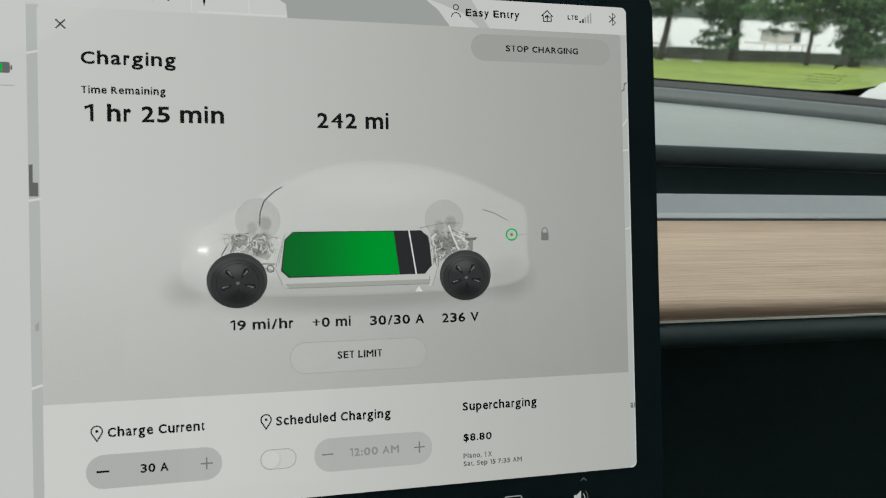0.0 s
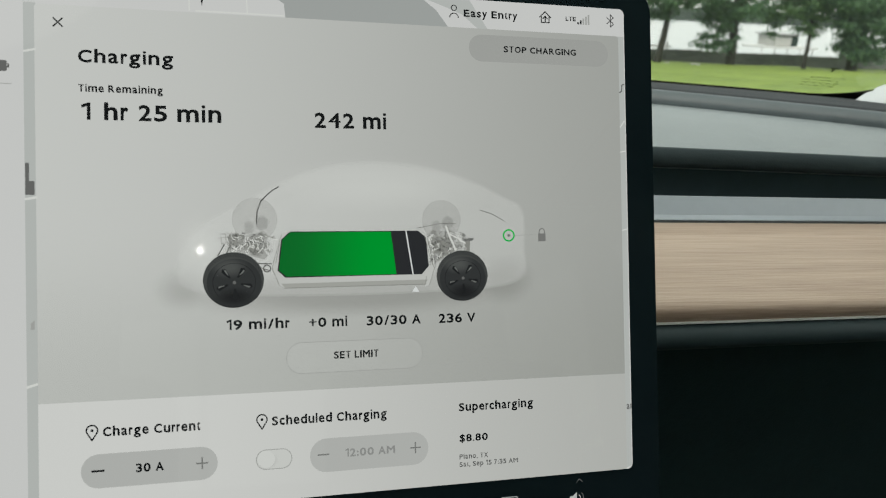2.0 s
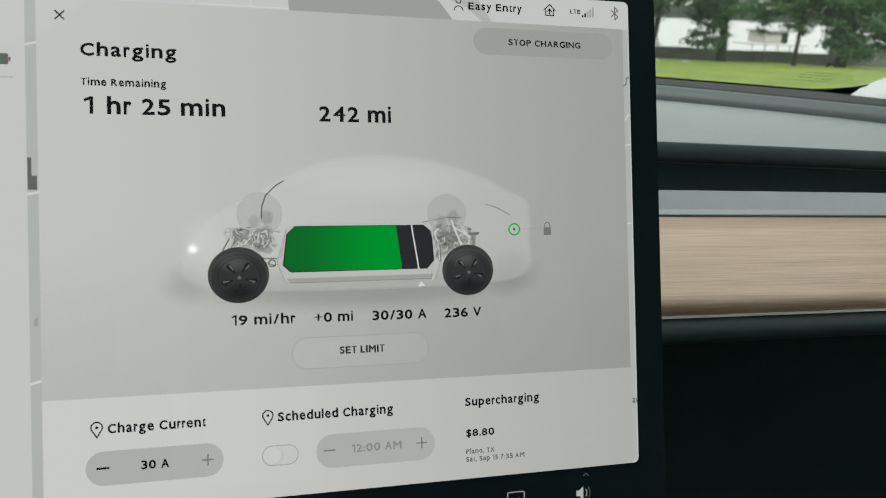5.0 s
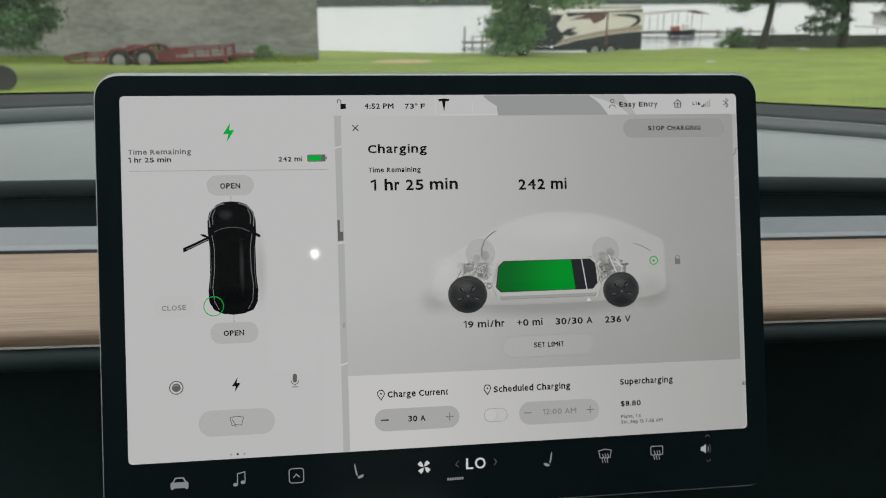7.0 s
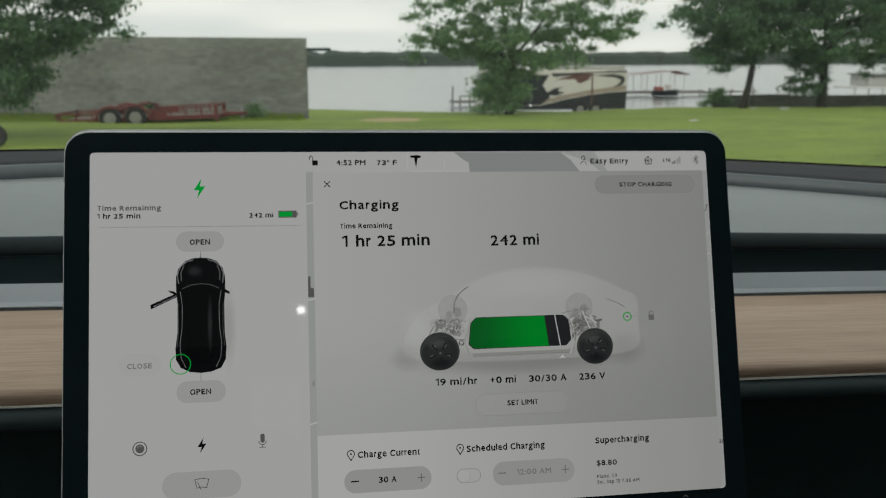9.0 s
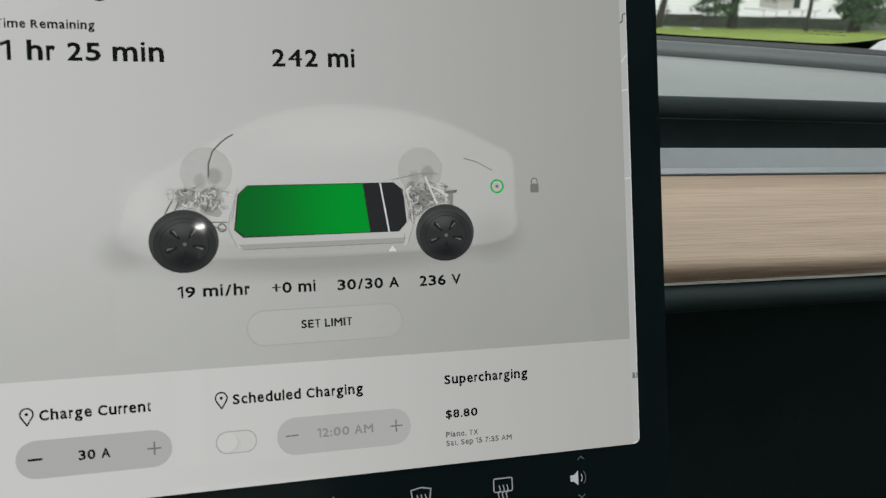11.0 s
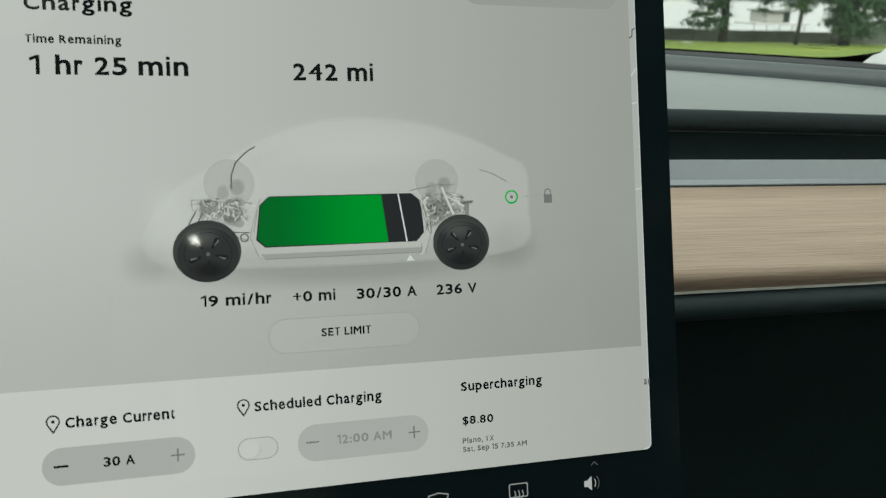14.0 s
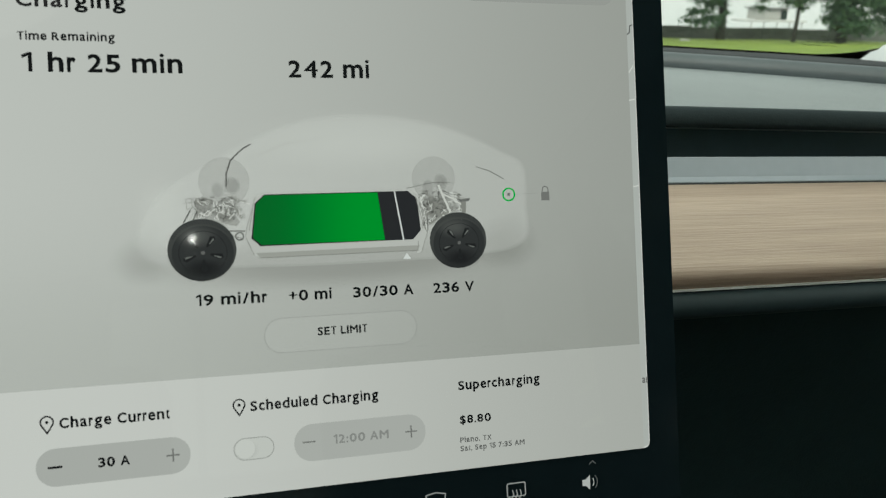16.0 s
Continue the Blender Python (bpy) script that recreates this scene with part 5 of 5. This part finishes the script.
part("tongue", tube([(0, -0.6, 0.20), (0.75, -0.03, 0.20)], [0.045, 0.045], 6), M_RED, trailer)
part("jack", tube([(0.62, 0, 0.0), (0.62, 0, 0.34)], [0.025, 0.025], 8), M_STEEL, trailer)
for wx in (-2.88, -2.19):
    for wy in (-1.10, 0.92):
        wheel = part("wheel", lathe([(0.16, wy + 0.03), (0.25, wy), (0.285, wy + 0.03), (0.285, wy + 0.16), (0.25, wy + 0.19), (0.16, wy + 0.19)], 26, at=(wx, 0, 0.265)), M_TYRE, trailer, "black tyre")
        part("rim", lathe([(0.03, wy + 0.012), (0.15, wy + 0.03), (0.165, wy + 0.01), (0.165, wy + 0.18), (0.03, wy + 0.18)], 22, at=(wx, 0, 0.265)), M_RIM, wheel, "pale steel rim")

# a wheel-like tyre at the left of the lawn
tz = ground_z(-5.33, 13)
tyre_thing = thing("old_tyre", "old black tyre standing on the grass", "tyre", pose(-5.33, 13, tz + 0.185, 0, 0, 15) @ Matrix.Scale(0.68, 4))
part("tread", lathe([(0.15, -0.08), (0.25, -0.1), (0.285, -0.06), (0.285, 0.06), (0.25, 0.1), (0.15, 0.08)], 24), M_TYRE, tyre_thing)
part("hub", lathe([(0.05, -0.03), (0.15, -0.05), (0.15, 0.05), (0.05, 0.03)], 18), M_STEEL, tyre_thing)

# motorhome by the shore
RV = pose(16.34, 43.3, -1.88, 0, 0, -3) @ Matrix.Diagonal((0.893, 0.893, 1.0, 1))
rv = thing("motorhome", "cream and black motorhome with sweeping side stripes parked by the lake", "motorhome", RV)
bm = box(-9.1, -1.25, 0.45, 0.0, 1.25, 2.62, 0.09)
part("body", bm, M_CREAM, rv, "cream body")
part("roof", box(-8.8, -1.15, 2.62, -0.1, 1.15, 2.82, 0.06), M_PALE, rv)
part("roof_unit", box(-3.4, -0.4, 2.82, -2.5, 0.4, 3.08, 0.06), M_PALE, rv, "pale roof air conditioner")


def stripe(pts, mat, lift):
    verts = [(x, -1.25 - lift, z) for x, z in pts]
    n_ = len(pts)
    verts += [(x, -1.25 - lift + 0.004, z) for x, z in pts]
    part("stripe", (verts, [], [list(range(n_))] + [(i, (i + 1) % n_, n_ + (i + 1) % n_, n_ + i) for i in range(n_)]), mat, rv)


stripe([(-9.0, 0.5), (-0.02, 0.5), (-0.02, 1.45), (-1.0, 1.40), (-2.5, 1.24), (-4.0, 1.0), (-5.4, 0.7), (-9.0, 0.66)], M_SWOOSH, 0.006)
stripe([(-5.9, 0.85), (-4.2, 1.22), (-2.4, 1.52), (-0.02, 1.78), (-0.02, 1.50), (-1.0, 1.44), (-2.5, 1.28), (-4.0, 1.04), (-5.4, 0.74)], M_TAN, 0.006)
stripe([(-9.0, 0.64), (-5.4, 0.74), (-4.8, 1.15), (-5.3, 1.8), (-4.9, 2.35), (-9.0, 2.40)], M_SWOOSH, 0.008)
stripe([(-5.2, 1.30), (-4.6, 1.62), (-4.0, 1.70), (-4.4, 1.50), (-3.9, 1.40), (-4.4, 1.22)], M_SWOOSH, 0.010)
stripe([(-4.6, 2.05), (-3.4, 2.36), (-2.2, 2.44), (-2.4, 2.10), (-3.0, 1.86), (-3.3, 2.12), (-4.0, 2.10)], M_MAROON, 0.010)
stripe([(-2.1, 2.30), (-0.9, 2.38), (-0.25, 2.28), (-0.12, 2.05), (-0.3, 1.78), (-0.9, 1.66), (-0.45, 1.9), (-0.40, 2.08), (-0.8, 2.2)], M_SWOOSH, 0.010)
stripe([(-4.8, 2.42), (-0.05, 2.58), (-0.05, 2.46), (-2.2, 2.46), (-4.6, 2.24)], M_SWOOSH, 0.014)
for wx0, wx1, z0, z1 in ((-8.4, -7.4, 1.55, 2.2), (-6.9, -5.7, 1.55, 2.2)):
    part("window", box(wx0, -1.275, z0, wx1, -1.245, z1, 0.01), M_RVGLASS, rv, "dark tinted window")
part("windshield", box(-9.14, -1.27, 1.25, -8.62, 1.27, 2.35, 0.05), shader("teal_window", (0.05, 0.10, 0.11), 0.1, var=0.1, scale=2), rv, "dark teal windshield")
part("door", box(-2.25, -1.275, 0.7, -2.15, -1.245, 2.45, 0.005), M_MAROON, rv)
for wx in (-7.4, -2.9, -1.9):
    whl = part("wheel", lathe([(0.2, -1.24), (0.42, -1.24), (0.46, -1.2), (0.46, -0.98), (0.2, -0.98)], 24, at=(wx, -0.02, 0.46)), M_TYRE, rv)
    part("rim", lathe([(0.05, -1.25), (0.22, -1.255), (0.22, -1.0), (0.05, -1.0)], 20, at=(wx, -0.02, 0.46)), M_RIM, whl)

# low wall along the shore
low = thing("low_wall", "low weathered grey concrete wall along the shore", "low wall", pose(21.6, 42.6, 0), kind="structure")
for i in range(13):
    xx = i * 2.4
    zz = ground_z(21.6 + xx + 1.2, 42.6)
    part("wall_panel", box(xx + 0.01, 0, zz - 0.3, xx + 2.385, 0.2, zz + (0.66 if i < 6 else 1.05) + 0.015 * (i % 3), 0.012), M_BLOCK, low)

# boat dock with a reddish canopy
dock = thing("boat_dock", "boat dock with a reddish canopy on posts in the lake", "boat dock", pose(26.5, 70, WATER_Z))
part("walkway", box(-0.4, -1.2, 0.22, 7.4, 1.2, 0.40, 0.01), M_PLANK, dock)
for i in range(5):
    for yy in (-1.0, 1.0):
        part("post", tube([(0.1 + 1.35 * i, yy, -1.0), (0.1 + 1.35 * i, yy, 1.95)], [0.04, 0.04], 6), M_WHITEPOST, dock)
bm = bmesh.new()
for x_, z_ in ((-0.6, 1.85), (1.6, 1.98), (4.6, 2.22), (6.0, 1.85)):
    for y_ in (-1.5, 1.5):
        bm.verts.new((x_, y_, z_))
bm.verts.ensure_lookup_table()
for i in range(3):
    bm.faces.new([bm.verts[k] for k in (2 * i, 2 * i + 1, 2 * i + 3, 2 * i + 2)])
bmesh.ops.solidify(bm, geom=list(bm.faces), thickness=0.06)
part("canopy", bm, M_ROOF, dock, "faded reddish canopy")
for i in range(6):
    part("pile", tube([(7.6 + 1.1 * i, 0.4 * (i % 2), -1), (7.6 + 1.1 * i, 0.4 * (i % 2), 0.55 + 0.1 * (i % 3))], [0.07, 0.07], 6), M_PLANK, dock)
part("side_walk", box(7.4, -0.2, 0.2, 13.2, 0.5, 0.32), M_PLANK, dock)
boat = thing("small_boat", "small red boat lying by the dock", "boat", pose(29.6, 68.2, WATER_Z))
bm = bmesh.new()
secs = []
for x_, hw, z1 in ((-0.9, 0.4, 0.5), (0.0, 0.5, 0.5), (0.9, 0.4, 0.56), (1.5, 0.05, 0.62)):
    secs.append([bm.verts.new(p) for p in ((x_, -hw, z1), (x_, -hw * 0.6, 0.05), (x_, hw * 0.6, 0.05), (x_, hw, z1))])
for a, b in zip(secs, secs[1:]):
    for i in range(4):
        bm.faces.new((a[i], a[(i + 1) % 4], b[(i + 1) % 4], b[i]))
bm.faces.new(secs[0])
bm.faces.new(secs[-1])
bmesh.ops.recalc_face_normals(bm, faces=bm.faces)
part("hull", bm, M_SWOOSH, boat, "dark hull")
part("seat", box(-0.7, -0.3, 0.48, 0.0, 0.3, 0.86, 0.05), M_BOATRED, boat, "red seat")
part("console", box(0.35, -0.25, 0.5, 0.8, 0.25, 1.05, 0.06), M_CREAM, boat, "cream console")
# pier seen to the left of the middle tree
pier = thing("fishing_pier", "weathered wooden pier with rail posts standing in the lake", "pier", pose(7.6, 56, WATER_Z))
part("deck", box(1.0, 0, 0.20, 3.4, 1.4, 0.33, 0.01), M_PLANK, pier)
for x_, top_ in ((1.05, 1.35), (1.6, 0.75), (2.3, 0.75), (3.1, 0.75)):
    part("post", tube([(x_, 0, -1), (x_, 0, top_)], [0.06, 0.06], 6), M_PLANK, pier)
part("rail", box(1.6, -0.04, 0.66, 3.1, 0.04, 0.73), M_PLANK, pier)
# boathouse to the right
house = thing("boathouse", "pale boathouse on piles at the end of a walkway", "boathouse", pose(43.9, 60, WATER_Z))
part("wall", box(0, 0, 1.0, 2.2, 2.5, 1.9, 0.02), M_PALE, house)
part("roof", box(-0.2, -0.3, 1.9, 2.5, 2.8, 2.02, 0.02), M_STEEL, house)
part("deck", box(-1.3, -0.4, 0.80, 4.0, 2.8, 0.96, 0.02), M_WHITEPOST, house)
part("window", box(1.55, -0.03, 1.0, 2.15, 0.02, 1.8), M_RVGLASS, house)
for i in range(5):
    part("pile", tube([(-1.2 + 1.25 * i, 0, -1), (-1.2 + 1.25 * i, 0, 0.9)], [0.06, 0.06], 6), M_WHITEPOST, house)
# bare soil patch and shrub
bm = bmesh.new()
rings = []
for k in range(1, 5):
    ring = []
    for i in range(40):
        a = i * math.tau / 40
        f = k / 4 * (1 + 0.28 * noise.noise(Vector((2.2 * math.cos(a), 2.2 * math.sin(a), 4.0))) + 0.12 * noise.noise(Vector((7 * math.cos(a), 7 * math.sin(a), 1.0))))
        x_, y_ = 1.85 + 0.95 * f * math.cos(a), 24.7 + 1.3 * f * math.sin(a)
        ring.append(bm.verts.new((x_, y_, ground_z(x_, y_) + (0.030, 0.028, 0.022, 0.003)[k - 1])))
    rings.append(ring)
bm.faces.new(rings[0])
for p_, q_ in zip(rings, rings[1:]):
    for i in range(40):
        bm.faces.new((p_[i], q_[i], q_[(i + 1) % 40], p_[(i + 1) % 40]))
bmesh.ops.recalc_face_normals(bm, faces=bm.faces)
tagged(part("bare_patch", bm, M_SAND, None), "bare sandy patch worn in the lawn", "bare soil", kind="structure")
for sx, sy, sr, sc in ((-2.38, 24.6, 0.28, 900), (21.3, 41.6, 0.62, 4200), (-5.6, 24.9, 0.3, 700)):
    shrub = thing("shrub", "small scrubby green bush growing beside the wall", "shrub", pose(sx, sy, ground_z(sx, sy)), "scrub by the walls")
    part("stem", tube([(0, 0, -0.05), (0.03, 0, sr)], [0.03, 0.012], 6), M_BARK, shrub)
    part("leaves", crown([(0, 0, sr, sr), (sr * 0.9, 0, sr * 0.6, sr * 0.7), (-sr * 0.7, 0, sr * 0.5, sr * 0.6), (sr * 0.3, 0, sr * 1.5, sr * 0.5), (-sr * 1.2, 0.1, sr * 0.3, sr * 0.5)], sc, 0.05, int(sx * 10) + 90), M_LEAF, shrub)

# unseen lamp added behind the car, mirrored as a bright spot in the touchscreen
lamp_at = TURN @ Vector((-0.241, -4.548, 0.072))
lamp = thing("glint_lamp", "small bright lamp on a steel post, added unseen behind the car", "yard lamp", pose(lamp_at.x, lamp_at.y, 0))
part("post", tube([(0, -0.09, 0), (0, -0.09, lamp_at.z + 0.05)], [0.03, 0.025], 8), M_STEEL, lamp)
part("bulb", lathe([(0.004, -0.022), (0.013, -0.015), (0.018, 0), (0.013, 0.015), (0.004, 0.022)], 16, at=(0, 0, lamp_at.z)), L_LAMP, lamp, "glowing bulb", smooth=True)
part("shade", lathe([(0.028, -0.085), (0.034, -0.04), (0.026, -0.026), (0.01, -0.03)], 16, at=(0, 0, lamp_at.z)), M_STEEL, lamp)

# marks and drops on the windshield
mark = thing("windshield_mark", "small dark etched mark low on the windshield", "glass mark", CAR)


def on_pane(x, t, w_, h_, out):
    q = [pane(x + a * w_, t + b * h_) + toward * 1.6 for a, b in ((-0.5, -0.5), (0.5, -0.5), (0.5, 0.5), (-0.5, 0.5))]
    out[1].append(tuple(range(len(out[0]), len(out[0]) + 4)))
    out[0].extend(q)


bars = ([], [])
for i in range(4):
    for j in range(5):
        on_pane(0.5955 + 0.0068 * j + 0.0015 * (i % 2), 0.033 + 0.0064 * i, 0.0050 if (i + j) % 3 else 0.0030, 0.0011, bars)
part("bars", (bars[0], [], bars[1]), M_MARK, mark)
badge = ([], [])
on_pane(0.607, 0.0745, 0.008, 0.0026, badge)
on_pane(0.607, 0.0700, 0.0022, 0.007, badge)
part("badge", (badge[0], [], badge[1]), M_MARK, mark)

for x_, t_, w_ in ((0.164, 0.226, 2.2), (0.186, 0.142, 2.0), (0.028, 0.256, 1.0), (0.449, 0.292, 1.3), (0.160, 0.126, 1.0), (-0.198, 0.262, 0.7), (0.241, 0.33, 0.8)):
    q = pane(x_, t_) + toward * 0.8
    drop = thing("rain_drop", "clear rain drop running down the windshield", "rain drop", CAR @ Matrix.Translation(q), "drops on the windshield")
    part("drop", lathe([(0.0002, -0.0024 * w_), (0.0006 * w_, -0.0014 * w_), (0.0008 * w_, 0.0), (0.0005 * w_, 0.0014 * w_), (0.0002, 0.0024 * w_)], 10), M_DROP, drop, smooth=True)

# pale stones and litter lying in the grass
for sx, sy, sr in ((10.85, 22.4, 0.10), (22.6, 37.0, 0.20), (21.2, 37.4, 0.12), (0.91, 15.2, 0.06)):
    st = thing("stone", "small pale stone lying in the grass", "stone", pose(sx, sy, ground_z(sx, sy)), "stones on the lawn")
    bm = bmesh.new()
    bmesh.ops.create_icosphere(bm, subdivisions=2, radius=sr)
    for v in bm.verts:
        v.co = Vector((v.co.x * 1.5, v.co.y, v.co.z * 0.45)) * (1 + 0.25 * noise.noise(v.co * 9 + Vector((sx, sy, 0))))
    part("stone", bm, M_PALE, st, smooth=True)

# ---- grass and blocks ----
r = np.random.default_rng(9)
N = 130000
gy = 6.5 + 38 * r.uniform(0, 1, N) ** 1.6
gx = r.uniform(-0.62, 0.95, N) * (gy + 3)
verts = np.empty((N, 3, 3))
for i in range(N):
    z = ground_z(gx[i], gy[i]) - 0.01
    s = 0.004 + 0.0004 * gy[i]
    a = r.uniform(0, math.pi)
    h = r.uniform(0.006, 0.026)
    verts[i] = ((gx[i] - s * math.cos(a), gy[i] - s * math.sin(a), z), (gx[i] + s * math.cos(a), gy[i] + s * math.sin(a), z), (gx[i] + r.normal(0, 0.06), gy[i] + r.normal(0, 0.06), z + h))
tall = []
for i in range(11000):
    # ranker growth under the trailer and along the foot of the block wall
    x_ = r.uniform(-11, -0.85)
    y_ = 25.35 - 0.075 * x_ - abs(r.normal(0, 0.25)) if i % 2 else r.uniform(22.9, 25.2)
    z_, a, h = ground_z(x_, y_) - 0.02, r.uniform(0, math.pi), r.uniform(0.08, 0.26) * (1 if i % 2 else 0.6)
    tall += [(x_ - 0.012 * math.cos(a), y_ - 0.012 * math.sin(a), z_), (x_ + 0.012 * math.cos(a), y_ + 0.012 * math.sin(a), z_), (x_ + r.normal(0, 0.05), y_ + r.normal(0, 0.05), z_ + h)]
verts = np.concatenate([verts, np.array(tall).reshape(-1, 3, 3)])
N = len(verts)
grass = part("grass", (verts.reshape(-1, 3).tolist(), [], np.arange(N * 3).reshape(-1, 3).tolist()), M_BLADE, None)
tagged(grass, "short green grass blades on the lawn", "grass", kind="stuff")

L_, H_ = 0.40, 0.205
bm = box(0.0025, -0.003, 0.0025, L_ - 0.0025, 0.2, H_ - 0.0025, 0.002)
first = part("block", bm, M_BLOCK, block_wall)
mesh, rest_v, rest_f, count = first.data, [], [], 0
bpy.data.objects.remove(first)
rb = random.Random(3)
for course in range(13):
    off = 0.2 * (course % 2)
    for i in range(37):
        x_ = -0.4 * (i + 1) + off
        if x_ > -0.39:
            x_ = -0.4
        if i > 22:
            continue
        ob = new("block", mesh)
        ob.parent = block_wall
        ob.location = (x_, rb.uniform(-0.004, 0.004), course * H_)
        count += 1
base_v = [v.co.copy() for v in mesh.vertices]
base_f = [tuple(p.vertices) for p in mesh.polygons]
for course in range(13):
    for i in range(23, 37):
        o_ = len(rest_v)
        d = Vector((-0.4 * (i + 1) + 0.2 * (course % 2), rb.uniform(-0.004, 0.004), course * H_))
        rest_v += [v + d for v in base_v]
        rest_f += [tuple(k + o_ for k in f_) for f_ in base_f]
tagged(part("far_blocks", (rest_v, [], rest_f), M_BLOCK, block_wall), kind="stuff")
